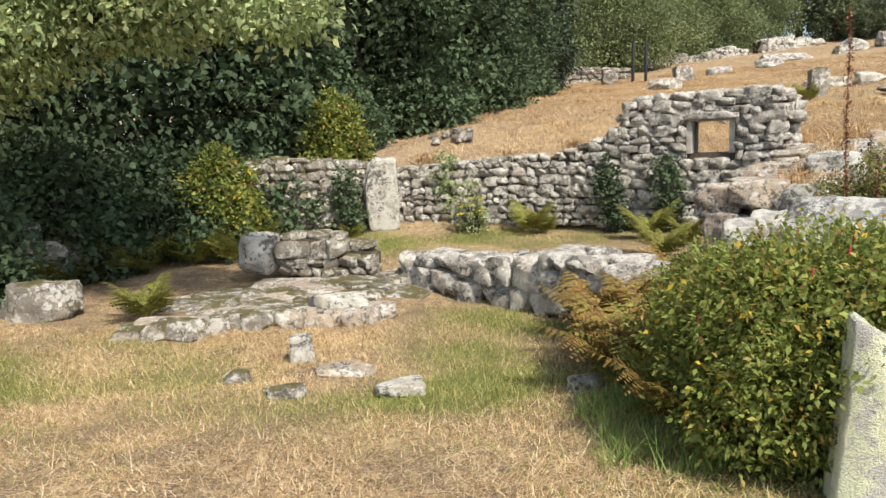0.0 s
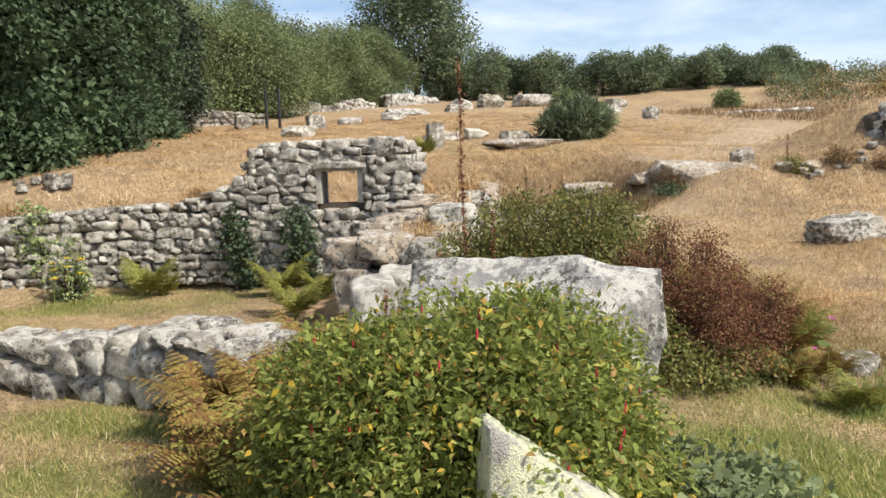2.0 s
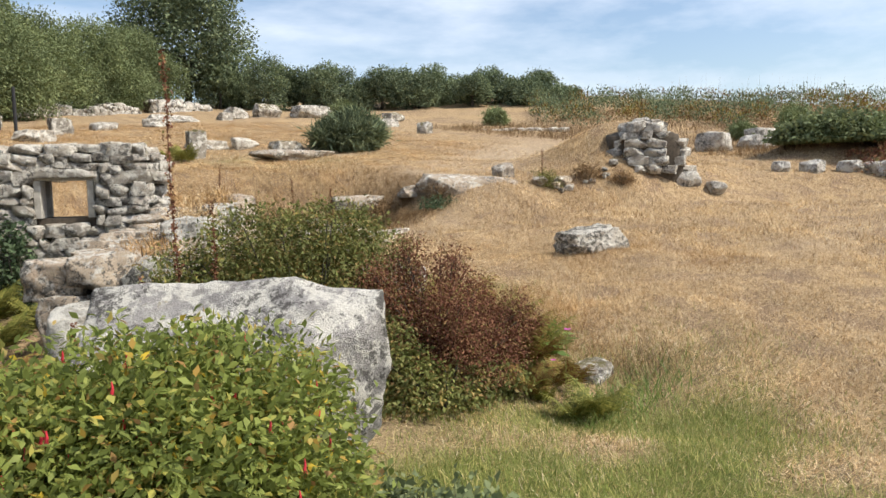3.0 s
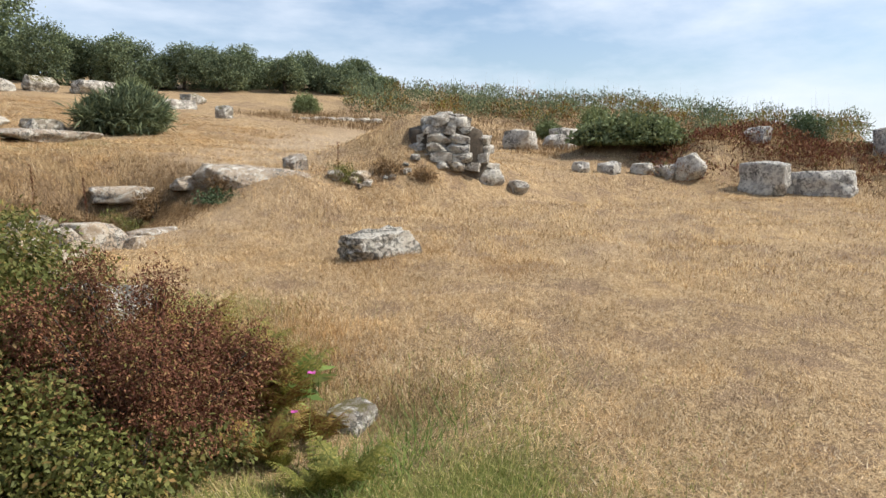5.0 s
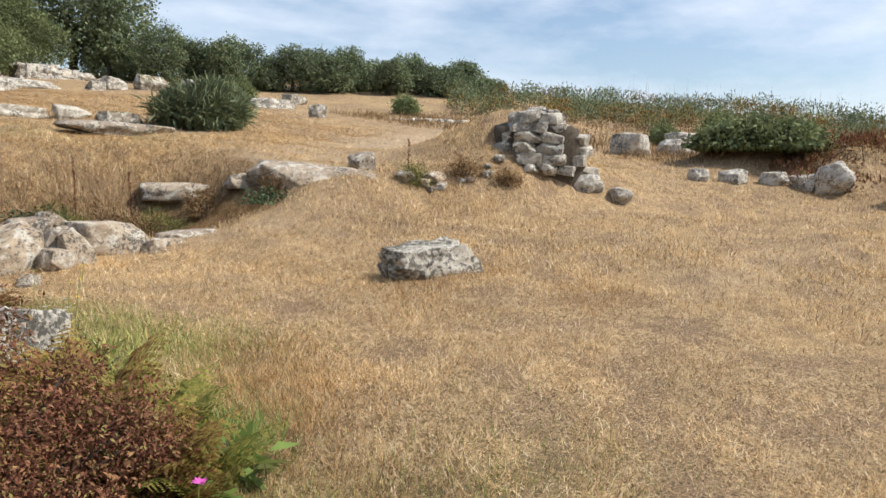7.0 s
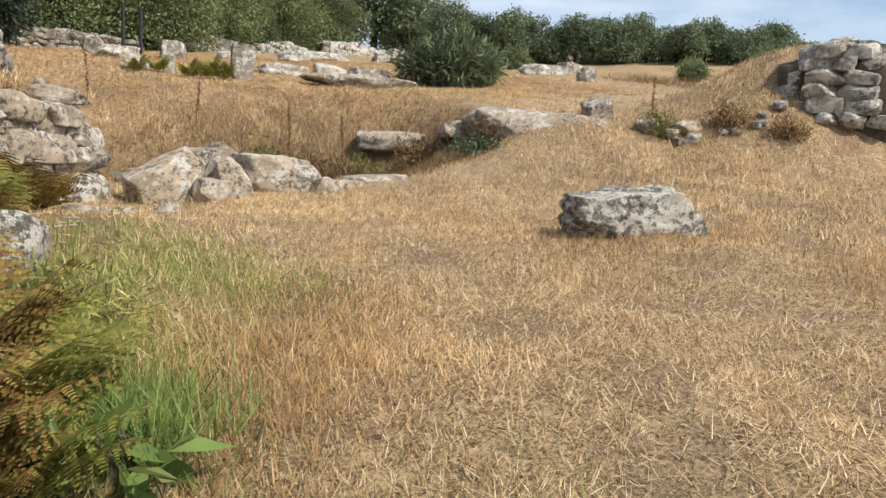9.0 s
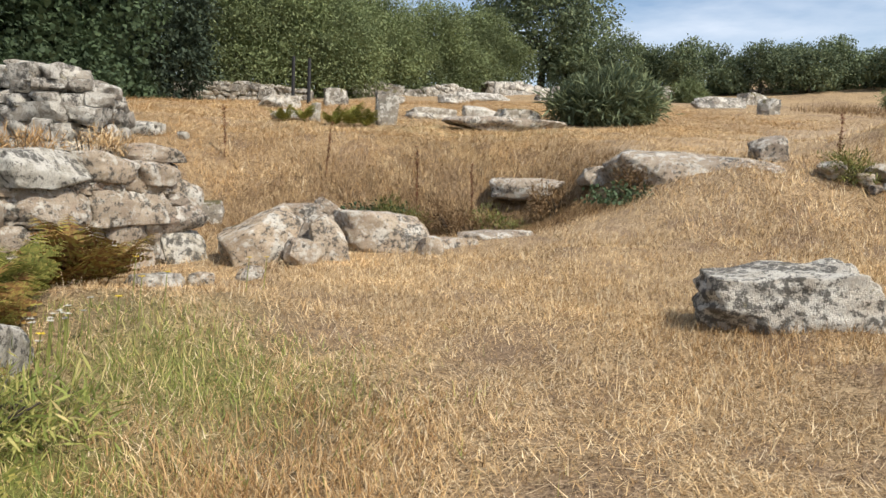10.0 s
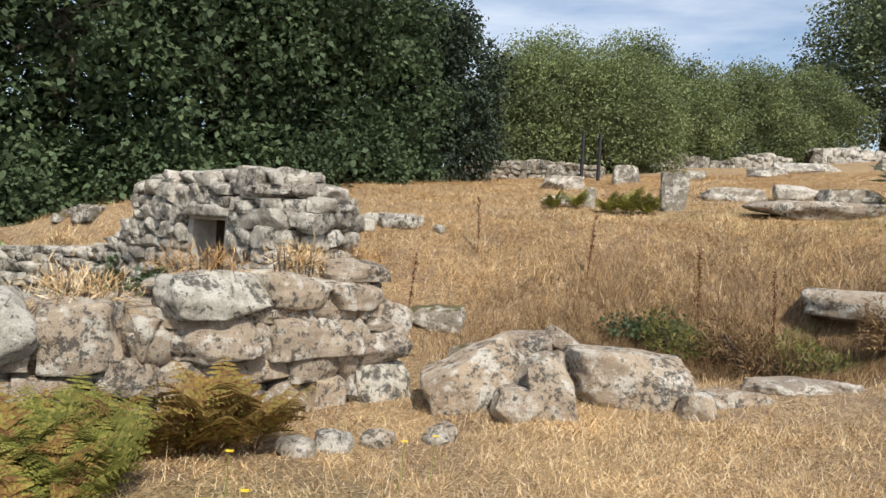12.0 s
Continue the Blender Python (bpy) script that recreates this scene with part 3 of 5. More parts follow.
# ---- walls of the ruined house ----
room_wall = stone_wall("stone_wall", [(-0.9, 12.9), (1.9, 12.35), (3.05, 11.74)], [(0, 0.75), (4.1, 0.68)], [(0, 1.66), (1.7, 1.78), (3.0, 1.84), (3.8, 2.1), (4.15, 2.5)], 0.7, 0.125, M_STONE, "low mortarless granite wall round the sunken room", seed=4)
HOLE = (0.95, 1.66, 1.78, 2.32)
hut = stone_wall("hut_wall", [(3.0, 11.76), (4.95, 10.73), (5.38, 10.95), (5.5, 11.55)], [(0, 0.7), (2.2, 1.05), (3.2, 1.3)], [(0, 2.55), (0.25, 2.68), (2.1, 2.72), (2.6, 2.64), (3.25, 2.5)], 0.8, 0.16, M_STONE, "ruined granite hut wall with a small wood-framed window", seed=9, hole=HOLE, length=2.1)


def window_frame(parent):
    d = Vector((1.95, -1.03, 0)).normalized()
    nv = Vector((-d.y, d.x, 0))
    o = Vector((3.0, 11.76, 0)) + nv * 0.10
    turn = math.degrees(math.atan2(d.y, d.x))
    w, h = HOLE[1] - HOLE[0], HOLE[3] - HOLE[2]

    def beam(name, s, z, sx, sz, dep=0.26, inset=0.06):
        bm = bmesh.new()
        bmesh.ops.create_cube(bm, size=1.0)
        bmesh.ops.transform(bm, matrix=Matrix.Diagonal((sx, dep, sz, 1)), verts=bm.verts[:])
        bmesh.ops.bevel(bm, geom=bm.edges[:], offset=0.008, segments=1, affect="EDGES")
        ob = part(name, bm, M_WOOD, parent, "grey weathered timber")
        p = o + d * s + nv * inset
        ob.matrix_world = pose(p.x, p.y, z, 0, 0, turn)

    beam("jamb", HOLE[0] + 0.045, HOLE[2] + h / 2 - 0.03, 0.085, h - 0.06)
    beam("jamb", HOLE[1] - 0.045, HOLE[2] + h / 2 - 0.03, 0.085, h - 0.06)
    beam("lintel", (HOLE[0] + HOLE[1]) / 2, HOLE[3] - 0.03, w, 0.06)
    beam("inner_jamb", HOLE[0] + 0.05, HOLE[2] + h / 2, 0.07, h, 0.09, 0.5)


window_frame(hut)
lintel_at = Vector((3.0, 11.76, 0)) + Vector((1.95, -1.03, 0)).normalized() * 1.26
boulder("lintel_stone", (lintel_at.x + 0.06, lintel_at.y + 0.1, 2.39), (0.95, 0.32, 0.2), (0, 0, -27.8), 195, M_STONE, "long granite lintel over the small window", "stone", 12, 0.88, 4, 0.06)
left_wall = stone_wall("stone_wall", [(-3.6, 11.6), (-1.2, 12.75)], [(0, 0.85), (2.6, 0.75)], [(0, 1.8), (1.0, 1.95), (2.6, 1.8)], 0.6, 0.15, M_MOSSY, "ivy-grown granite wall beside a standing stone", seed=14)
boulder("standing_stone", (-1.02, 12.6, 1.22), (0.56, 0.3, 1.28), (2, -2, 14), 21, M_PALE, "upright granite gate stone with pale lichen", "standing stone", 14, 0.88, 3, 0.05)
low_wall = stone_wall("low_wall", [(-0.5, 9.0), (0.3, 8.0), (1.0, 7.3), (1.75, 6.3)], [(0, 0.45), (3.6, 0.4)], [(0, 0.72), (0.8, 0.76), (2.0, 0.86), (2.7, 1.0), (3.6, 0.9)], 0.55, 0.2, M_STONE, "knee-high wall stub of big lichened granite blocks", seed=23, length=1.4)
low_left = stone_wall("low_wall", [(-2.0, 9.3), (-0.8, 9.1)], [(0, 0.5), (1.2, 0.5)], [(0, 0.98), (0.6, 1.0), (1.2, 0.78)], 0.5, 0.17, M_MOSSY, "mossy heap of small granite stones in a wall stub", seed=31)
boulder("boulder", (-2.3, 9.3, 0.76), (0.52, 0.42, 0.52), (4, 3, 12), 33, M_PALE, "white lichened block closing a wall stub", "boulder")
front_wall = stone_wall("stone_wall", [(4.0, 7.4), (4.3, 7.75), (5.3, 9.0), (6.12, 9.98)], [(0, 0.9), (4, 0.9)], [(0, 1.45), (0.45, 1.55), (1.3, 1.68), (1.8, 1.66), (2.2, 1.8), (3.2, 1.86), (3.7, 1.72)], 1.1, 0.17, M_WARM, "broad revetted wall of warm granite blocks and rubble", seed=41, length=1.9, faces=(1, -1))

# ---- boulders ----
boulder("boulder", (3.02, 4.42, 1.07), (1.42, 0.86, 1.14), (-13, 3, -33), 51, M_GREY, "great grey granite slab among the bushes", "boulder", 26, 0.76, 4, 0.06)
wedge = rock_bm(52, 20, 0.94, 3, 0.03, 0.02)
for v in wedge.verts:
    if v.co.z > -0.2:
        v.co.z -= max(0.0, v.co.x + 0.45) * 0.42 * (v.co.z + 0.2) / 0.7
    v.co.x *= 1.0 + 0.3 * (0.5 - v.co.z)
bmesh.ops.transform(wedge, matrix=Matrix.Diagonal((0.62, 0.34, 1.1, 1)), verts=wedge.verts[:])
near_stone = part("standing_stone", wedge, M_LICHEN, None, "", True)
near_stone.matrix_world = pose(2.19, 2.86, 0.79, 0, 0, -16)
tagged(near_stone, "pale lichened upright stone with a slanting top", "standing stone")
lone = rock_bm(53, 28, 0.9, 4, 0.07, 0.045)
for v in lone.verts:
    if v.co.z > -0.1:
        v.co.z -= (v.co.z + 0.1) * (0.30 * step(0.05, -0.4, v.co.x) + 0.14 * math.exp(-((v.co.x - 0.02) / 0.12) ** 2))
bmesh.ops.transform(lone, matrix=Matrix.Diagonal((1.02, 0.5, 0.5, 1)), verts=lone.verts[:])
lone_boulder = part("boulder", lone, M_SPECK, None, "", True)
lone_boulder.matrix_world = pose(9.97, 7.12, 1.26, 0, -2, -20)
tagged(lone_boulder, "lone lichen-spotted boulder on the dry turf", "boulder")
PILE = "tumbled granite boulders at the lip of the hollow"
for k, (loc, dims, turn) in enumerate([
        ((6.95, 10.08, 1.22), (0.70, 0.5, 0.46), (8, -28, 6)), ((7.25, 9.78, 1.17), (0.34, 0.28, 0.26), (0, 4, 20)), ((7.48, 9.88, 1.25), (0.30, 0.26, 0.46), (-6, -10, 10)),
        ((7.34, 10.07, 1.36), (0.2, 0.24, 0.36), (0, 38, 0)), ((7.23, 10.24, 1.36), (0.24, 0.24, 0.2), (0, 10, 30)), ((7.19, 10.48, 1.46), (0.5, 0.36, 0.2), (0, -4, 6)),
        ((7.51, 10.52, 1.48), (0.32, 0.3, 0.18), (0, 34, 10)), ((7.55, 10.32, 1.36), (0.3, 0.3, 0.2), (0, 16, 30)), ((7.95, 10.26, 1.3), (0.86, 0.5, 0.44), (0, 3, 8)),
        ((7.3, 10.42, 1.22), (0.7, 0.5, 0.44), (0, 0, 20)), ((8.41, 10.02, 1.2), (0.22, 0.22, 0.26), (0, 12, 5)), ((8.68, 10.47, 1.2), (0.5, 0.36, 0.2), (0, -6, 15)), ((9.25, 10.78, 1.26), (0.8, 0.4, 0.17), (0, -4, 12))]):
    boulder("boulder", loc, dims, turn, 60 + k, M_WARM, PILE, "boulder", 20, 0.74, 5, 0.06, "boulder pile")
boulder("boulder", (5.76, 6.66, 1.0), (0.84, 0.64, 0.68), (0, 5, 20), 71, M_SPECK, "lichen-mottled boulder half hidden in bracken", "boulder", 24, 0.75)
boulder("boulder", (11.85, 11.5, gz(11.85, 11.5) - 0.27), (1.9, 1.1, 0.6), (8, 2, -32), 72, M_WARM, "broad flat boulder on the bank", "boulder", 24, 0.62, 3, 0.06)


def rest(name, x, y, dims, turn, seed, material, label, category="boulder", sink=0.22, cuts=14, boxy=0.74, tilt=0.0, group=""):
    """A stone bedded in the turf."""
    return boulder(name, (x, y, gz(x, y) + dims[2] * (0.5 - sink)), dims, (tilt, 0, turn), seed, material, label, category, cuts, boxy, 6, 0.09, group)


BANK = "grey boulder bedded in the bank"
for k, (x, y, dims, turn) in enumerate([(12.6, 11.2, (0.45, 0.4, 0.34), 0), (12.9, 10.45, (0.36, 0.3, 0.22), 30), (13.3, 10.2, (0.34, 0.27, 0.2), 10), (10.4, 13.25, (1.1, 0.5, 0.32), -33), (11.0, 12.3, (0.6, 0.4, 0.24), 10),
                                      (23.9, 12.1, (1.3, 0.9, 0.8), 10), (27.2, 11.9, (1.4, 0.9, 0.9), 0), (26.0, 11.9, (0.9, 0.7, 0.6), 40), (21.5, 6.1, (0.9, 0.7, 0.8), 10), (21.2, 6.6, (0.6, 0.5, 0.4), 50),
                                      (20.2, 7.8, (0.7, 0.5, 0.4), 0), (19.6, 8.3, (0.5, 0.4, 0.35), 20), (20.9, 7.2, (0.55, 0.4, 0.35), 70), (21.7, 4.4, (0.85, 1.1, 0.95), 0), (22.4, 3.3, (0.9, 1.6, 0.7), 10),
                                      (15.75, 8.75, (0.55, 0.4, 0.36), -50), (16.2, 8.3, (0.4, 0.35, 0.3), 40), (25.5, 2.0, (0.8, 0.6, 0.9), 20), (24.4, 5.0, (0.7, 0.5, 0.5), 60)]):
    rest("boulder", x, y, dims, turn, 110 + k, M_GREY if k > 4 else M_WARM, BANK, sink=0.42 if k in (3, 4) else 0.25)
FIELD = "weathered granite stone in the dry field"
for k, (x, y, dims, turn) in enumerate([(8.86, 17.42, (0.46, 0.32, 0.8), 10), (7.5, 17.2, (0.2, 0.18, 0.42), 0), (6.7, 22.6, (1.0, 0.6, 0.55), 20), (8.3, 25.7, (0.72, 0.5, 0.9), 0), (10.1, 19.6, (1.1, 0.6, 0.42), 10), (11.2, 19.5, (0.85, 0.55, 0.5), 0),
                                      (11.7, 18.2, (1.0, 0.6, 0.5), 10), (6.95, 17.6, (0.5, 0.4, 0.32), 0), (4.9, 14.85, (0.5, 0.36, 0.3), 30), (20.0, 33.6, (1.4, 1.0, 1.15), 0), (18.3, 33.5, (1.3, 0.9, 0.8), 20), (14.2, 31.0, (2.1, 0.7, 0.6), 0),
                                      (6.2, 27.9, (0.6, 0.5, 0.9), 0), (22.6, 33.0, (2.6, 1.0, 1.0), 0), (21.0, 25.9, (1.8, 0.8, 0.6), 0), (20.3, 22.1, (0.5, 0.4, 0.8), 0), (12.5, 28.8, (1.2, 0.7, 0.5), 40), (10.2, 27.6, (0.8, 0.6, 0.5), 10),
                                      (6.0, 12.9, (0.6, 0.4, 0.42), 10), (5.5, 12.6, (0.6, 0.4, 0.3), 30), (17.0, 32.0, (0.7, 0.5, 0.6), 10), (24.5, 29.0, (1.2, 0.8, 0.7), 0)]):
    rest("boulder", x, y, (dims[0], dims[1], dims[2] * (1.0 if k < 2 else 0.72)), turn, 140 + k, M_STONE if k % 3 else M_MOSSY, FIELD)
hp = random.Random(66)
for k in range(15):
    d = hp.uniform(0.12, 0.26)
    rest("rubble_stone", 4.88 + hp.gauss(0, 0.3), 14.8 + hp.gauss(0, 0.16), (d, d * 0.8, d * 0.75), hp.uniform(0, 180), 470 + k, M_PALE, "pale loose stone in a low heap on the bank", "stone", 0.1, 6, 0.75, 0, "stone heap")
rest("flat_rock", 11.0, 16.6, (2.4, 0.9, 0.3), 12, 170, M_WARM, "broad flat outcrop in a bare earth patch", "rock", 0.36, 14, 0.5)
TURF = "stone bedded in the lawn"
for x, y, dims, mt, sd in [(-1.06, 5.98, (0.2, 0.17, 0.3), M_PALE, 171), (-1.49, 5.56, (0.2, 0.17, 0.13), M_MOSSY, 172), (-0.97, 5.0, (0.28, 0.16, 0.09), M_MOSSY, 173), (-0.63, 5.62, (0.46, 0.3, 0.07), M_WARM, 174), (-0.17, 5.14, (0.36, 0.26, 0.12), M_PALE, 175), (1.16, 4.92, (0.24, 0.18, 0.12), M_STONE, 176)]:
    rest("turf_stone", x, y, dims, 10, sd, mt, TURF, "stone", 0.25, 10)
rest("slab", 6.43, 4.68, (0.42, 0.26, 0.22), 12, 178, M_MOSSY, "flat stone under withered grass", "rock", 0.5, 14, 0.9)
rest("boulder", -4.25, 7.6, (0.8, 0.4, 0.5), 0, 179, M_MOSSY, "lichened block at the edge of the fern bank", "boulder", 0.2, 14)
rest("boulder", -5.3, 8.9, (0.8, 0.6, 0.8), 0, 180, M_MOSSY, "dark stone in the ivy bank", "boulder", 0.0, 12)
rest("boulder", -4.9, 9.2, (0.6, 0.5, 0.6), 30, 181, M_MOSSY, "dark stone in the ivy bank", "boulder", 0.0, 12)
# larger blocks set in the broad wall
WALL_TURN = 50.6
for k, (x, y, z, w, d, h) in enumerate([(3.05, 7.0, 0.95, 0.75, 0.5, 0.6), (3.6, 7.5, 1.0, 0.6, 0.5, 0.6), (4.55, 8.25, 1.58, 0.72, 0.5, 0.5), (4.89, 8.66, 1.57, 0.48, 0.42, 0.4), (5.1, 8.9, 1.55, 0.2, 0.3, 0.27), (5.37, 9.24, 1.8, 0.66, 0.46, 0.28), (5.37, 9.19, 1.53, 0.68, 0.4, 0.32),
                                          (5.82, 9.77, 1.52, 0.72, 0.4, 0.3), (5.7, 9.64, 1.83, 0.54, 0.42, 0.24), (5.98, 10.0, 1.81, 0.5, 0.4, 0.24), (6.02, 10.07, 1.96, 0.44, 0.36, 0.15), (5.92, 9.88, 1.7, 0.25, 0.24, 0.14), (6.06, 10.06, 1.655, 0.26, 0.24, 0.14), (6.13, 10.17, 1.58, 0.27, 0.26, 0.13)]):
    boulder("wall_block", (x, y, z), (w, d, h), (0, 2 * math.sin(k * 2.3), WALL_TURN + 6 * math.sin(k * 1.7)), 185 + k, M_PALE if k in (0, 1, 2, 5) else M_WARM, "large rounded block bedded in the broad wall", "stone", 16, 0.66, 6, 0.08)
boulder("end_stone", (6.2, 10.18, 1.07), (0.42, 0.4, 0.5), (0, 4, 30), 190, M_PALE, "upright lichened end stone of the wall", "stone", 14, 0.88)
boulder("end_stone", (6.13, 10.14, 1.41), (0.56, 0.42, 0.26), (0, -3, 40), 191, M_WARM, "long block on the wall's end", "stone", 14, 0.84)
boulder("end_stone", (6.2, 10.3, 1.62), (0.36, 0.32, 0.22), (0, 18, 40), 192, M_WARM, "loose block on the wall's end", "stone", 14, 0.75)
rest("boulder", 6.75, 11.35, (0.5, 0.4, 0.3), 20, 194, M_MOSSY, "dark block half sunk behind the wall's end", "boulder", 0.45)

for k, (x, y, z) in enumerate([(3.92, 7.38, 1.0), (3.6, 7.66, 1.02), (3.28, 7.95, 1.0), (3.85, 7.5, 1.38), (3.5, 7.78, 1.4), (3.2, 8.05, 1.36)]):
    boulder("end_stone", (x, y, z), (0.5, 0.44, 0.46 - 0.1 * (k > 2)), (4 * math.sin(k), 5 * math.cos(k * 2), 140 + 9 * math.sin(k * 3)), 510 + k, M_PALE if k % 3 == 0 else M_WARM, "rough block closing the broad wall's end", "stone", 14, 0.8)

# rough paving by the threshold
paving = tagged(new("paving"), "worn granite paving with a rough stone edge", "paving")
pg = random.Random(77)
for k in range(30):
    u, w = pg.random(), pg.random()
    x = -3.0 + 2.4 * u + 0.3 * w
    y = 6.95 + 0.55 * u + 1.9 * w
    ob = new("slab", stone_mesh(pg.randrange(18), M_MOSSY if pg.random() < 0.6 else M_WARM))
    ob.parent = paving
    ob.matrix_basis = pose(x, y, gz(x, y) - 0.015, pg.uniform(-3, 3), pg.uniform(-3, 3), pg.uniform(-40, 40)) @ Matrix.Diagonal((pg.uniform(0.5, 0.9), pg.uniform(0.35, 0.6), 0.14, 1))
for k in range(16):
    u = k / 15
    x, y = -2.65 + 2.1 * u + pg.uniform(-0.06, 0.06), 6.75 + 0.45 * u + pg.uniform(-0.1, 0.12)
    ob = new("kerb_stone", stone_mesh(pg.randrange(18), M_MOSSY if u < 0.55 else M_WARM))
    ob.parent = paving
    d = pg.uniform(0.2, 0.4)
    ob.matrix_basis = pose(x, y, gz(x, y) + 0.055, 0, 0, pg.uniform(-30, 30)) @ Matrix.Diagonal((d, d * 0.8, pg.uniform(0.16, 0.27), 1))
rest("slab", -0.95, 7.4, (0.64, 0.5, 0.36), 15, 193, M_PALE, "pale broken slab at the paving's corner", "rock", 0.25, 14, 0.85)



def build_cairn(x, y, facing, width, high, material, label, seed):
    """A rounded wall end: courses of split stones laid back against an earth mound."""
    g = random.Random(seed)
    top = tagged(new("cairn"), label, "stone wall")
    f = Vector((math.cos(radians(facing)), math.sin(radians(facing)), 0))
    side = Vector((-f.y, f.x, 0))
    z0 = gz(x, y) - 0.1
    bm = rock_bm(seed, 8, 0.45, 2, 0.05, 0.03)
    bmesh.ops.transform(bm, matrix=Matrix.Diagonal((width * 0.62, width * 0.95, high * 1.75, 1)), verts=bm.verts[:])
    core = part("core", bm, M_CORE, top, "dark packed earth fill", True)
    core.matrix_basis = pose(x - f.x * 0.62, y - f.y * 0.62, z0, 0, 0, facing)
    z = 0.0
    while z < high:
        ch = g.uniform(0.12, 0.22) * (1.15 if z > high * 0.6 else 1)
        half = width * 0.5 * max(0.16, 1 - (z / (high * 1.12)) ** 1.7)
        u = -half
        while u < half:
            w = min(ch * g.uniform(1.2, 2.5), 0.5)
            c = min(u + w / 2, half)
            back = 0.32 * (z / high) ** 1.3 + 0.42 * (c / (width * 0.5)) ** 2
            p = Vector((x, y, 0)) + side * c - f * (back + g.uniform(-0.04, 0.04))
            turn = facing + 90 - 38 * c / (width * 0.5)
            stone(top, (p.x, p.y, z0 + z + ch / 2), (w * 1.05, 0.34, ch * 1.06), turn, g, material)
            u += w * 0.97
        z += ch * 0.94
    for k in range(5):
        c = width * (0.09 * k - 0.2)
        p = Vector((x, y, 0)) + side * c - f * g.uniform(0.35, 0.6)
        stone(top, (p.x, p.y, z0 + high * (1.0 - 0.5 * abs(c) / width)), (g.uniform(0.3, 0.45), 0.36, g.uniform(0.22, 0.32)), g.uniform(0, 180), g, material)
    return top


cairn = build_cairn(14.98, 9.33, 215, 1.75, 1.08, M_STONE, "tumbled cairn-like wall end of dark granite", 81)
OLD = "broken old field wall of loose stones"
old1 = stone_wall("stone_wall", [(2.9, 30.5), (7.6, 30.0)], [(0, 4.0), (5, 4.2)], [(0, 4.75), (2.5, 4.9), (4.8, 4.7)], 0.6, 0.24, M_MOSSY, OLD, seed=82)
old2 = stone_wall("stone_wall", [(9.5, 36.0), (12.0, 36.8), (15.5, 38.0)], [(0, 5.1), (6.2, 5.7)], [(0, 5.6), (1.5, 6.0), (3, 5.75), (5, 6.3), (6.2, 6.1)], 0.8, 0.28, M_STONE, OLD, seed=83)
old3 = stone_wall("stone_wall", [(16.5, 39.0), (20.5, 40.5)], [(0, 5.9), (4.3, 6.2)], [(0, 6.7), (2, 6.9), (4.3, 6.7)], 0.8, 0.28, M_GREY, OLD, seed=84)
old4 = stone_wall("stone_wall", [(24.0, 22.8), (26.8, 20.0)], [(0, 4.0), (4, 4.0)], [(0, 4.35), (2, 4.4), (4, 4.35)], 0.6, 0.26, M_PALE, OLD, seed=85)

# ---- trees ----
WOOD = "dense dark broadleaf tree hung with ivy"
for k, (x, y, h) in enumerate([(-9.5, 9.0, 9.5), (-7.2, 12.2, 10), (-4.8, 14.6, 9.5), (-2.6, 16.9, 10.5), (-0.6, 19.2, 10), (0.7, 22.2, 9)]):
    tree("tree", x, y, h, mass(190 + k, 2.7, 2.6, 0.4, h, 16, 1.0), 2700, 17, 0.2, 0.15, M_DARKLEAF, WOOD, 200 + k, 0.24, 0.75, fill=0.25)
tree("tree", 2.6, 26.4, 5, [(0, 0, 1.3, 1.9, 1.8, 1.6), (0.0, 0, 3.0, 1.8, 1.7, 1.9), (-1.4, 0.2, 3.4, 1.8, 1.8, 2.2), (-0.2, 0, 4.6, 1.2, 1.2, 1.2)], 2600, 18, 0.15, 0.15, M_CYPRESS, "dark dense rounded conifer at the wood's end", 220, 0.2, 0.5, fill=0.2)
tree("tree", -2.4, 23.8, 11, mass(197, 3.6, 3.2, 4.0, 11.5, 11, 1.0), 1900, 16, 0.24, 0.2, M_DARKLEAF, WOOD, 221, 0.25, 0.75)
for k, (x, y, h) in enumerate([(4.6, 33.5, 4.7), (7.6, 34.5, 4.2), (10.4, 38.0, 4.3), (13.4, 40.0, 4.2), (16.5, 42.5, 4.2), (8.9, 39.5, 5.2), (5.0, 38.0, 5.2)]):
    tree("tree", x, y, h, mass(230 + k, 3.0, 2.2, 0.3, h * (0.95 if k < 5 else 1.05), 19, 0.8), 2700, 17, 0.2, 0.11, M_MIDLEAF, "grey-green hedgerow tree at the field's edge", 240 + k, 0.14, 0.6, fill=0.3)
tree("tree", 21.4, 45.6, 8, mass(238, 4.4, 3.6, 1.0, 8.8, 17, 0.85), 2100, 17, 0.28, 0.2, M_HAZYLEAF, "large dark tree on the skyline", 260, 0.25, 0.65)
SKYLINE = [(24.5, 2.6), (26.2, 2.2), (28.0, 2.6), (29.4, 2.35), (30.9, 2.35), (32.4, 2.2), (33.8, 2.35), (35.4, 1.6), (37.2, 1.9), (38.8, 2.25), (40.2, 1.95), (41.6, 2.0), (43.2, 1.7), (44.6, 1.5), (46.0, 1.75), (47.6, 1.25), (49.0, 1.35), (50.2, 1.5), (51.6, 0.95)]
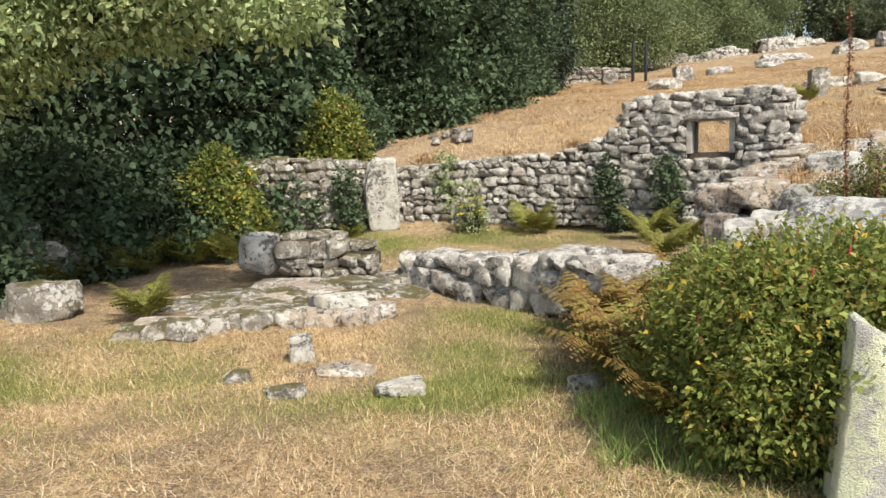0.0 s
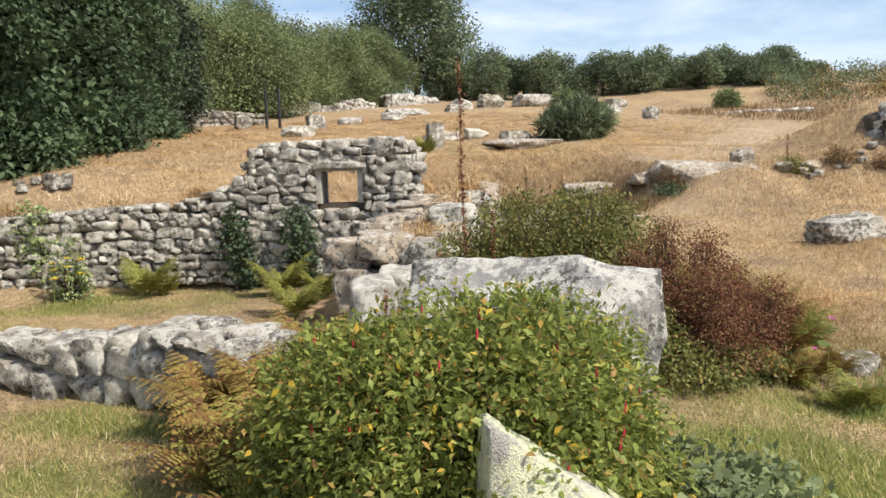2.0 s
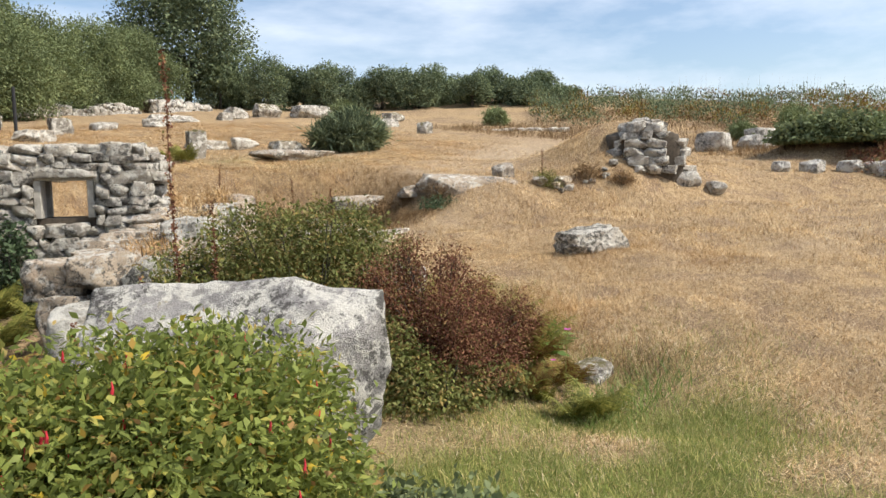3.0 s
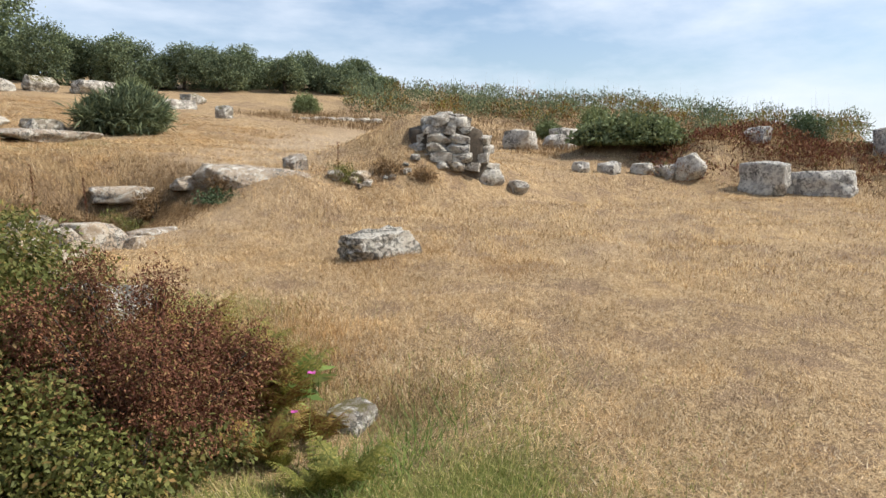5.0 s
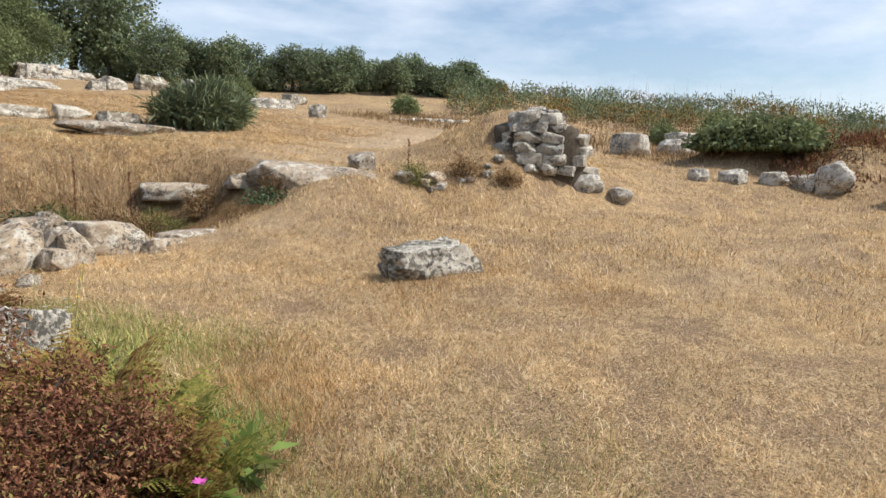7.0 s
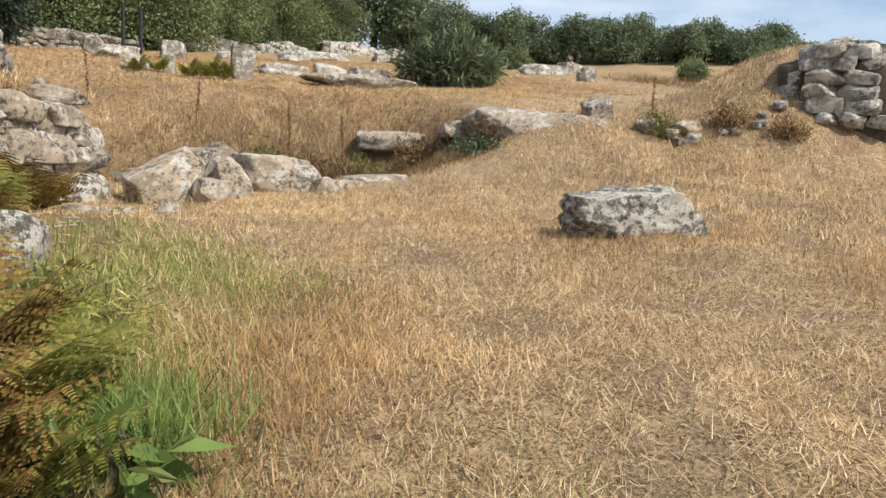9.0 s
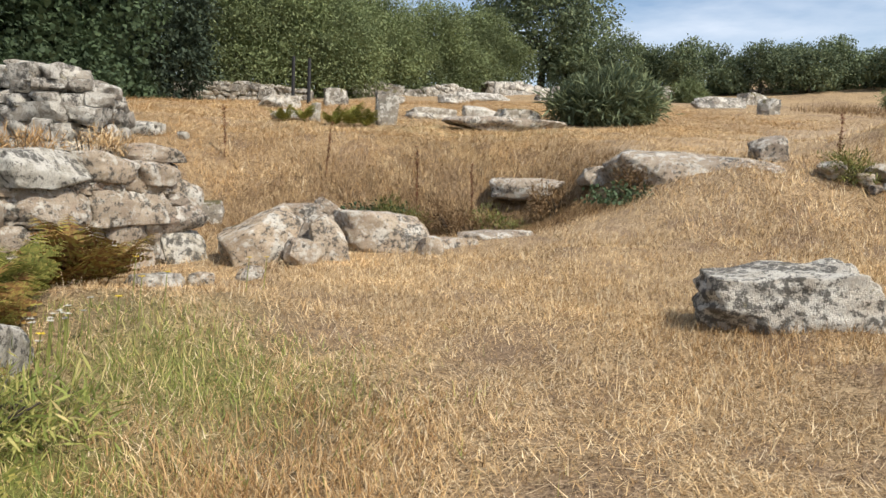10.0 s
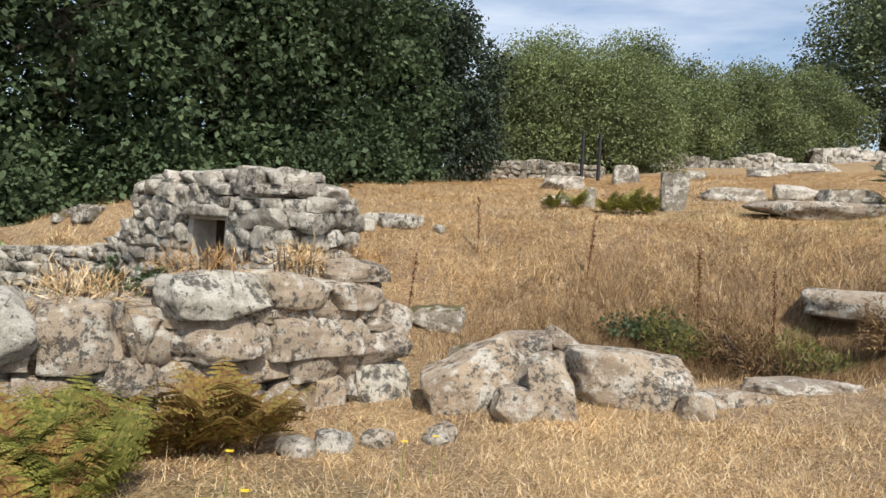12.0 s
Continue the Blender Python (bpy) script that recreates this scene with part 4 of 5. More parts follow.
for k, (deg, h) in enumerate(SKYLINE):
    az, dist = radians(deg), 45.5 + 1.6 * math.sin(k * 2.3)
    x, y = 3.49 + dist * math.sin(az), 1.8 + dist * math.cos(az)
    h = h + 0.12 + 0.25 * math.sin(k * 4.1)
    tree("tree", x, y, h, mass(262 + k, 1.5 + 0.35 * math.sin(k * 3.3), 1.3, 0.35 + 0.25 * math.sin(k * 5), h - 0.1, 11, 0.8), 620, 15, 0.12, 0.12, M_HAZYLEAF, "wind-clipped skyline tree in a row", 280 + k, 0.1, 0.65, group="skyline trees", fill=0.3)
# elder branches reaching over the lawn
tree("elder_tree", -6.2, 7.6, 3.2, [(1.2, -0.2, 2.75, 1.1, 0.8, 0.75), (2.4, -0.4, 3.05, 1.0, 0.7, 0.6), (3.6, -0.3, 3.2, 0.9, 0.7, 0.5), (4.7, -0.5, 3.05, 0.7, 0.5, 0.4), (3.0, 0.1, 3.7, 1.2, 0.8, 0.6)], 1700, 15, 0.11, 0.09, M_LIGHTLEAF, "elder with pale leaves reaching over the lawn", 320, 0.12, 0.55, fork=0.6)


# ---- bushes ----
def bush(name, x, y, blobs, clumps, per, spread, leaf, material, label, seed, width=0.5, category="bush", fill=0.4, group="", droop=0.25):
    g = np.random.default_rng(seed)
    top = new(name)
    top.location = (x, y, gz(x, y))
    tagged(top, label, category, group)
    for b in blobs:
        bm = bmesh.new()
        for q in range(6):
            e = Vector(b[:3]) + Vector((*g.uniform(-0.6, 0.6, 2), 0.3)) * b[3]
            tube(bm, [(q * 0.03 - 0.06, 0.02 * q, -0.05), e * 0.5 + Vector((0.03, 0.02, 0)), e], 0.012, 0.004, 5)
        part("stem", bm, M_BARK, top)
    p, o = crown_points(g, blobs, clumps, per, spread, fill)
    p[:, 2] = np.maximum(p[:, 2], 0.01)
    leaves("foliage", p, o, leaf, width, material, top, droop, seed)
    return top


FUCHSIA = [(-0.05, 0, 0.54, 0.68, 0.68, 0.5), (-0.35, 0.4, 0.46, 0.5, 0.55, 0.46), (0.32, 0.12, 0.58, 0.52, 0.45, 0.42), (-0.4, 0.0, 0.25, 0.45, 0.5, 0.35), (0.3, -0.2, 0.25, 0.45, 0.35, 0.3)]
fuchsia = bush("fuchsia_bush", 2.25, 3.6, FUCHSIA, 5000, 15, 0.05, 0.040, M_BUSHLEAF, "leafy fuchsia bush with small red flowers", 301, 0.5)


def blossoms(parent, blobs, n, seed, material, name, size):
    g = np.random.default_rng(seed)
    for _ in range(n):
        b = blobs[g.integers(len(blobs))]
        d = unit(g.normal(size=3) + np.array([-0.2, -0.5, 0.8]))
        p = np.array(b[:3]) + d * np.array(b[3:6]) * 1.08
        bm = bmesh.new()
        tube(bm, [(0, 0, 0), (0.002, 0, -size * 0.5), (0, 0.003, -size)], size * 0.05, size * 0.16, 6)
        for q in range(4):
            a = q * math.pi / 2
            v = [bm.verts.new(c) for c in ((0, 0, -size), (math.cos(a) * size * 0.22 + 0.004, math.sin(a) * size * 0.22, -size * 1.3), (math.cos(a) * size * 0.42, math.sin(a) * size * 0.42, -size * 1.35), (math.cos(a + 0.7) * size * 0.22, math.sin(a + 0.7) * size * 0.22, -size * 1.25))]
            bm.faces.new(v)
        ob = part(name, bm, material, parent, "hanging red flower")
        ob.location = p


blossoms(fuchsia, FUCHSIA[:3], 65, 5, M_PINK, "flower", 0.036)
bush("trailing_ivy", 2.75, 3.1, [(0, 0, 0.1, 0.6, 0.4, 0.25), (0.5, 0.2, 0.1, 0.5, 0.4, 0.2)], 500, 12, 0.05, 0.05, M_MIDLEAF, "trailing bramble and ivy at the bush's foot", 306, 0.7)
bush("dock_bush", 5.15, 5.25, [(0, 0, 0.5, 0.42, 0.42, 0.42), (-0.45, 0.1, 0.48, 0.38, 0.36, 0.4), (0.45, -0.15, 0.33, 0.36, 0.34, 0.32), (0.05, -0.35, 0.25, 0.42, 0.35, 0.25), (-0.2, 0.1, 0.95, 0.16, 0.16, 0.2), (0.2, 0.05, 0.88, 0.14, 0.14, 0.2), (-0.6, 0.0, 0.85, 0.14, 0.14, 0.2), (0.55, 0.1, 0.62, 0.14, 0.14, 0.18), (0.7, -0.2, 0.42, 0.2, 0.2, 0.2), (-0.2, -0.35, 0.6, 0.16, 0.16, 0.2)], 4300, 12, 0.034, 0.024, M_REDLEAF, "withered dark red dock and willowherb clump", 302, 0.4, fill=0.6)
bush("shrub", 4.25, 5.75, [(0, 0, 0.62, 0.7, 0.5, 0.48), (-0.7, 0.2, 0.45, 0.55, 0.5, 0.42), (0.4, -0.1, 0.35, 0.5, 0.4, 0.35), (-0.3, 0.1, 1.1, 0.42, 0.32, 0.25), (0.3, 0.05, 1.12, 0.4, 0.3, 0.24), (0.65, 0.1, 0.85, 0.42, 0.3, 0.36), (-0.75, 0.2, 0.9, 0.3, 0.25, 0.2)], 3800, 13, 0.045, 0.034, M_OLIVE, "olive-green shrub behind the granite slab", 303)
bush("trailing_ivy", 4.75, 4.75, [(0, 0.1, 0.12, 0.5, 0.28, 0.18), (0.5, 0.1, 0.07, 0.35, 0.25, 0.1), (-0.3, 0.3, 0.3, 0.3, 0.25, 0.32)], 800, 12, 0.045, 0.036, M_OLIVE, "low bramble at the foot of the withered dock", 308, 0.6)
bush("broom_bush", 13.35, 17.6, [(0, 0, 0.4, 0.85, 0.6, 0.42), (0.55, 0.1, 0.45, 0.6, 0.5, 0.38), (-0.55, 0, 0.28, 0.55, 0.45, 0.3), (0.2, 0, 0.75, 0.3, 0.3, 0.25)], 900, 14, 0.1, 0.26, M_HAZYLEAF, "dark broom bush on the bare knoll", 304, 0.12, droop=-0.5)
bush("yellowing_shrub", -3.4, 11.2, mass(397, 0.75, 0.6, 0.1, 1.35, 11, 0.6), 900, 13, 0.07, 0.08, M_BUSHLEAF, "yellow-green shrub against the old wall", 305, 0.6)
bush("shrub", -1.9, 13.7, mass(398, 0.7, 0.6, 0.2, 1.35, 10, 0.6), 800, 13, 0.08, 0.08, M_BUSHLEAF, "shrub growing on the wall top", 307, 0.6)
IVY = "dark ivy bank under the trees"
for k, (x, y, w) in enumerate([(-6.2, 8.4, 1.0), (-5.6, 10.0, 1.2), (-4.6, 11.4, 1.0), (-3.6, 12.8, 0.8), (-8.0, 8.0, 1.2)]):
    bush("ivy_bank", x, y, [(0, 0, 0.7 * w, 1.2, 1.0, 0.9 * w), (0.6, -0.4, 0.3, 0.9, 0.7, 0.5), (-0.6, -0.3, 0.4, 0.9, 0.8, 0.6)], 1500, 14, 0.12, 0.10, M_DARKLEAF, IVY, 330 + k, 0.75, "ivy")
for k, (x, y) in enumerate([(0.1, 12.75), (2.75, 11.75), (-1.6, 12.3), (3.55, 11.3)]):
    bush("wall_ivy", x, y, [(0, -0.02, 0.75, 0.22, 0.1, 0.42), (0.12, -0.02, 0.3, 0.2, 0.12, 0.3)], 130, 10, 0.05, 0.06, M_DARKLEAF if k else M_LIGHTLEAF, "ivy hanging on the stone wall", 340 + k, 0.8, "ivy")
bush("mound_ivy", 23.0, 8.1, [(0, 0, 0.15, 0.9, 1.3, 0.5), (-0.4, 0.7, 0.0, 0.7, 0.9, 0.4), (-0.3, -0.6, 0.0, 0.6, 0.7, 0.4)], 1300, 12, 0.12, 0.12, M_MIDLEAF, "ivy and nettles over a bank", 345, 0.7, "ivy")
for k, (x, y, s) in enumerate([(22.5, 30.5, 0.8), (27.0, 24.5, 0.7), (33.0, 13.0, 1.0), (36.0, 5.0, 1.3), (29.0, 13.5, 0.6)]):
    bush("field_bush", x, y, [(0, 0, 0.45 * s, 0.8 * s, 0.6 * s, 0.6 * s), (0.4 * s, 0.1, 0.35 * s, 0.7 * s, 0.5 * s, 0.5 * s)], 500, 12, 0.09, 0.13, M_MIDLEAF if k != 3 else M_DARKLEAF, "low green bush in the dry field", 350 + k, 0.3)
for k, (x, y, s) in enumerate([(-4.3, 13.6, 1.0), (-2.6, 15.4, 1.1), (-0.8, 17.2, 1.1), (0.6, 19.3, 1.1), (1.6, 21.6, 1.1), (2.0, 23.8, 1.0)]):
    bush("undergrowth", x, y, [(0, 0, 0.5 * s, 1.2 * s, 0.9 * s, 0.9 * s), (0.7, -0.3, 0.3, 0.8, 0.6, 0.6), (-0.7, -0.2, 0.4, 0.9, 0.7, 0.7)], 800, 14, 0.13, 0.12, M_DARKLEAF, "leafy undergrowth along the wood's edge", 370 + k, 0.7)
for k, (x, y) in enumerate([(5.75, 5.9), (6.05, 6.3), (5.9, 5.3)]):
    bush("weeds", x, y, [(0, 0, 0.08, 0.34, 0.3, 0.12), (0.2, 0.1, 0.08, 0.25, 0.25, 0.1)], 260, 9, 0.05, 0.085, M_GRASS if k % 2 else M_LUSH, "low green weeds in the rough grass", 380 + k, 0.1, droop=-0.5)
for k, (x, y) in enumerate([(10.9, 11.3), (8.2, 13.2), (4.9, 11.9)]):
    bush("bank_ivy", x, y, [(0, 0, 0.05, 0.4, 0.25, 0.1), (0.3, 0.1, 0.04, 0.3, 0.25, 0.08)], 110, 9, 0.06, 0.05, M_DARKLEAF, "straggling ivy on the grassy bank", 390 + k, 0.7, "ivy")
for k, (x, y, z, s) in enumerate([(4.75, 8.75, 1.75, 1.0), (5.2, 9.3, 1.9, 0.8), (4.4, 8.3, 1.62, 1.0), (5.6, 9.9, 1.95, 0.7), (3.9, 7.8, 1.5, 0.9), (5.5, 11.3, 1.9, 0.8), (1.2, 12.75, 1.8, 0.7), (-0.3, 13.1, 1.72, 0.8), (2.3, 12.5, 1.9, 0.6)]):
    h = z - gz(x, y)
    bush("wall_grass", x, y, [(0, 0, h + 0.05, 0.28 * s, 0.22 * s, 0.08 * s), (0.12, 0.1, h + 0.02, 0.2 * s, 0.2 * s, 0.07)], 80, 10, 0.05, 0.10, M_RUST if k % 3 else M_STRAW, "withered grass rooted on the wall top", 410 + k, 0.07, "grass", droop=-0.4)
rg = random.Random(55)
for k in range(17):
    u = rg.random()
    x, y = (5.9 + 1.4 * u + rg.uniform(-0.2, 0.2), 8.9 + 0.9 * u + rg.uniform(-0.35, 0.1)) if k < 5 else (12.9 + 1.6 * u, 10.1 - 0.5 * u + rg.uniform(-0.25, 0.25))
    d = rg.uniform(0.1, 0.24)
    rest("rubble_stone", x, y, (d, d * 0.8, d * 0.6), rg.uniform(0, 180), 430 + k, M_WARM if k % 2 else M_STONE, "small loose stone in the dry grass", "stone", 0.2, 6, 0.7, 0, "loose rubble")


bush("yellow_weed", 0.55, 12.2, mass(399, 0.3, 0.2, 0.05, 0.6, 9, 0.7), 110, 8, 0.04, 0.06, M_LIGHTLEAF, "yellowing weed at the foot of the stone wall", 425, 0.6, "plant")
bush("dock_plant", 6.4, 5.22, [(0, 0, 0.12, 0.16, 0.14, 0.08)], 5, 4, 0.05, 0.19, M_LUSH, "broad-leaved dock plant in the grass", 426, 0.42, "plant", droop=0.0)
bush("dock_plant", 6.12, 5.05, [(0, 0, 0.12, 0.16, 0.14, 0.08)], 5, 4, 0.05, 0.17, M_LUSH, "broad-leaved dock plant in the grass", 427, 0.42, "plant", droop=0.0)
for k in range(12):
    d = rg.uniform(0.14, 0.3)
    rest("rubble_stone", -0.3 + 0.9 * rg.random(), 14.0 + 0.5 * rg.random(), (d, d * 0.8, d * 0.7), rg.uniform(0, 180), 490 + k, M_MOSSY, "mossy stone in the bank behind the wall", "stone", 0.15, 6, 0.8, 0, "bank rubble")


# ---- ferns and bracken ----
def fern_plant(name, fronds, length, material, label, seed, upright=1.15, spread=0.65, fine=7):
    """Fronds arching from one root: each a rachis with pinnae cut into leaflets."""
    g = np.random.default_rng(seed)
    top = new(name)
    tagged(top, label, "fern")
    for f in range(fronds):
        a = 2 * np.pi * f / fronds + g.uniform(-0.4, 0.4)
        ln = length * g.uniform(0.65, 1.2)
        el = upright * g.uniform(0.75, 1.15)
        s = np.linspace(0, 1, 17)
        r = ln * (s * math.cos(el) + 0.35 * s ** 2 * spread)
        h = ln * (1.1 * s * math.sin(el) - 0.3 * s ** 2.4)
        path = np.stack([np.cos(a) * r, np.sin(a) * r, h], 1)
        bm = bmesh.new()
        tube(bm, [tuple(q) for q in path[::2]], 0.005, 0.0015, 4)
        frond = part("frond", bm, material, top)
        quads = []
        for k in range(4, 17):
            t = unit(path[k] - path[k - 1])
            side = unit(np.cross(t, np.array([0, 0, 1.0])))
            up = np.cross(side, t)
            pl = ln * 0.36 * (1 - ((k - 3) / 14.5)) ** 0.8 * (0.6 + 0.4 * min(1, (k - 3) / 3))
            for sg in (-1, 1):
                d = unit(side * sg + t * 0.45 - up * 0.25 + g.normal(size=3) * 0.12)
                n2 = unit(np.cross(d, up))
                for m in range(fine):
                    u = (m + 0.5) / fine
                    w = pl * 0.20 * (1 - u * 0.75)
                    c = path[k] + d * pl * u - up * 0.25 * pl * u * u
                    b0, b1 = c - d * pl / fine * 0.42, c + d * pl / fine * 0.42
                    quads += [[b0, b0 + (n2 * w + d * w * 0.4), b1 + (n2 * w * 0.85 + d * w * 0.4), b1], [b1, b1 - (n2 * w * 0.85 - d * w * 0.4), b0 - (n2 * w - d * w * 0.4), b0]]
        tagged(uniform_mesh("blade", np.array(quads).reshape(-1, 3), 4, material, frond), kind="stuff")
    return top


def plant_out(kinds, spots, group, seed):
    """First use of each kind takes the original; the rest are copies."""
    g = random.Random(seed)
    used = set()
    for x, y, sc, k in spots:
        m = pose(x, y, gz(x, y) - 0.02, g.uniform(-6, 6), g.uniform(-6, 6), g.uniform(0, 360)) @ Matrix.Scale(sc, 4)
        if k in used:
            copy_thing(kinds[k], m)
        else:
            kinds[k].matrix_basis = m
            kinds[k]["group"] = group
            used.add(k)


bracken = [fern_plant("bracken", 9, 0.8, M_BRACKEN, "rust-brown bracken turning for autumn", 401), fern_plant("bracken", 8, 0.85, M_BRACKEN, "rust-brown bracken turning for autumn", 402, 1.2), fern_plant("bracken", 10, 0.75, M_FERN, "yellow-green bracken among brown fronds", 403, 1.1)]
g1 = random.Random(41)
spots = [(1.7 + 0.6 * g1.random(), 4.5 + 1.7 * g1.random(), g1.uniform(0.85, 1.15), g1.choice([0, 1, 0, 2])) for _ in range(26)]
spots += [(2.0 + 1.0 * g1.random(), 5.6 + 1.3 * g1.random(), g1.uniform(0.8, 1.15), g1.choice([0, 1, 2, 2])) for _ in range(12)]
spots += [(4.35 + 1.5 * u + g1.uniform(-0.35, 0.25), 7.0 + 1.7 * u + g1.uniform(-0.45, 0.15), g1.uniform(0.55, 0.8), g1.choice([0, 1, 2, 2])) for u in [k / 33 for k in range(34)]]
spots += [(4.7 + 1.2 * g1.random(), 6.75 + 1.1 * g1.random(), g1.uniform(0.45, 0.7), g1.choice([0, 1, 2, 2])) for _ in range(34)]
spots += [(5.2 + 0.7 * g1.random(), 5.6 + 0.8 * g1.random(), g1.uniform(0.5, 0.8), g1.choice([0, 2])) for _ in range(9)]
spots += [(5.5 + 0.5 * g1.random(), 4.1 + 0.6 * g1.random(), g1.uniform(0.4, 0.6), g1.choice([0, 2])) for _ in range(5)]
spots += [(1.45 + 0.35 * g1.random(), 3.75 + 2.4 * g1.random(), g1.uniform(0.6, 0.95), g1.choice([0, 1, 2, 2])) for _ in range(22)]
spots += [(5.5 + 0.65 * g1.random(), 4.95 + 0.95 * g1.random(), g1.uniform(0.6, 0.9), g1.choice([0, 1, 1, 2])) for _ in range(20)]
spots += [(1.5 + 0.6 * g1.random(), 4.4 + 2.1 * g1.random(), g1.uniform(0.7, 1.1), g1.choice([0, 1, 1])) for _ in range(24)]
plant_out(bracken, spots, "bracken stand", 42)
ferns = [fern_plant("fern", 11, 0.62, M_FERN, "bright green fern with arching fronds", 411, 1.15), fern_plant("fern", 9, 0.8, M_FERN, "bright green fern with arching fronds", 412, 1.3)]
plant_out(ferns, [(-3.05, 7.5, 0.95, 0), (1.5, 11.95, 0.9, 1), (1.75, 12.0, 0.7, 0), (3.2, 10.9, 1.0, 1), (3.6, 10.4, 0.9, 0), (3.0, 9.6, 0.9, 1), (-3.0, 10.3, 0.9, 1), (-1.5, 12.0, 0.6, 0), (-2.4, 10.2, 0.5, 1), (6.95, 16.8, 0.6, 0), (7.3, 16.95, 0.6, 1), (7.85, 16.8, 0.7, 0), (8.15, 16.75, 0.75, 1), (8.4, 16.9, 0.7, 0)] + [(5.6 + 0.2 * k, 4.55 + 0.25 * k + 0.15 * math.sin(3 * k), 0.3, k % 2) for k in range(4)] + [(-5.4 + 0.23 * k, 8.2 + 0.28 * k + 0.2 * math.sin(2 * k), 0.9, k % 2) for k in range(12)], "green ferns", 43)


# ---- grass ----
gr = np.random.default_rng(500)


def patch(n, x0, x1, y0, y1, keep=None, clump=0, spread=0.05):
    if clump:
        c = np.stack([gr.uniform(x0, x1, n // clump), gr.uniform(y0, y1, n // clump)], 1)
        p = np.repeat(c, clump, 0) + gr.normal(size=(len(c) * clump, 2)) * spread
    else:
        p = np.stack([gr.uniform(x0, x1, n), gr.uniform(y0, y1, n)], 1)
    x, y = p[:, 0], p[:, 1]
    if keep is not None:
        k = gr.random(len(x)) < keep(x, y)
        x, y = x[k], y[k]
    return x, y


def tagged_grass(ob, label):
    return tagged(ob, label, "grass", "", "stuff")


def not_green(x, y):
    return (1 - 0.85 * greenness(x, y)) * (1 - bareness(x, y)) * (0.2 + 0.8 * worn(x, y))


def join_xy(*sets):
    return np.concatenate([s[0] for s in sets]), np.concatenate([s[1] for s in sets])


def patchy(x, y):
    return np.clip(0.5 + 0.9 * np.sin(1.7 * x + 1.9 * np.sin(1.3 * y)) * np.sin(1.9 * y + 1.2 * x), 0, 1)


lying = join_xy(patch(240000, 4.2, 9.5, 2.6, 9.8, not_green), patch(150000, 7.0, 13.5, 0.3, 10.0, not_green), patch(50000, 2.5, 7.5, 0.8, 3.2, not_green), patch(210000, -4.5, 1.8, 2.4, 7.2, not_green), patch(25000, -2.0, 2.8, 8.8, 12.3, not_green))
tagged_grass(blades("straw_mat", *lying, 0.06, 0.0048, 2.1, M_STRAW, 1), "short parched straw lying flat on the turf")
tagged_grass(blades("dry_grass", *join_xy(patch(70000, 5.8, 12.0, 1.5, 10.2, lambda x, y: not_green(x, y) * patchy(x, y), 9, 0.06), patch(45000, -3.5, 1.2, 2.8, 7.0, lambda x, y: 0.7 * not_green(x, y) * patchy(x, y), 9, 0.06)), 0.085, 0.0042, 0.8, M_STRAW, 2), "tufts of upright dry grass")
tagged_grass(blades("far_dry_grass", *patch(150000, 11, 26, -2.0, 12.0, lambda x, y: 0.3 + 0.7 * patchy(x * 0.6, y * 0.6), 12, 0.12), 0.09, 0.009, 0.9, M_STRAW, 3), "dry grass on the far side of the court")
tagged_grass(blades("field_grass", *patch(130000, -2, 18, 13.4, 30.0, lambda x, y: (1 - bareness(x, y)) * (0.25 + 0.75 * patchy(x * 0.5, y * 0.5)), 10, 0.14), 0.13, 0.009, 1.5, M_RUST, 4), "tall bleached grass on the upper field")
tagged_grass(blades("field_straw", *patch(130000, -1, 20, 13.4, 28.0, lambda x, y: (1 - 0.7 * bareness(x, y)) * (1 - 0.6 * patchy(x * 0.5, y * 0.5)), 8, 0.14), 0.11, 0.009, 1.7, M_STRAW, 5), "pale straw on the upper field")
def hollow(x, y):
    return np.clip(1.2 * blob(x, y, 8.2, 13.3, 1.9, 1.3) + 0.8 * step(-1.3, -0.4, y - edge_y(x)) * step(1.3, 0.5, y - edge_y(x)), 0, 1)


tagged_grass(blades("bank_grass", *patch(60000, 4.6, 15.0, 9.0, 16.5, hollow, 14, 0.07), 0.12, 0.005, 1.4, M_RUST, 6), "rank rust-brown grass on the bank")
tagged_grass(blades("hollow_grass", *patch(170000, 5.8, 11.5, 11.0, 15.0, lambda x, y: 1.2 * blob(x, y, 8.8, 12.8, 1.9, 1.0) + 0.6 * blob(x, y, 10.2, 11.9, 0.8, 0.7), 14, 0.06), 0.13, 0.006, 0.95, M_BROWN, 17), "dark withered growth in the hollow")
tagged_grass(blades("bank_straw", *patch(60000, 4.6, 15.0, 9.5, 16.0, lambda x, y: 1 - 0.9 * hollow(x, y), 10, 0.09), 0.11, 0.006, 1.5, M_STRAW, 16), "bleached straw among the bank grass")
tagged_grass(blades("worn_grass", *join_xy(patch(40000, 5.0, 13.5, 1.0, 10.0, lambda x, y: 0.7 * (1 - worn(x, y)), 7, 0.09), patch(4000, -4, 1.5, 2.6, 7.0, lambda x, y: 0.6 * (1 - worn(x, y)), 7, 0.09)), 0.05, 0.006, 1.6, M_BROWN, 18), "dark dead turf in worn patches")
tagged_grass(blades("green_grass", *join_xy(patch(190000, -5, 2.6, 2.6, 12.4, lambda x, y: greenness(x, y)), patch(150000, 2.4, 8.2, 1.0, 7.6, lambda x, y: greenness(x, y))), 0.07, 0.006, 0.8, M_GRASS, 7), "green and straw-mixed grass")
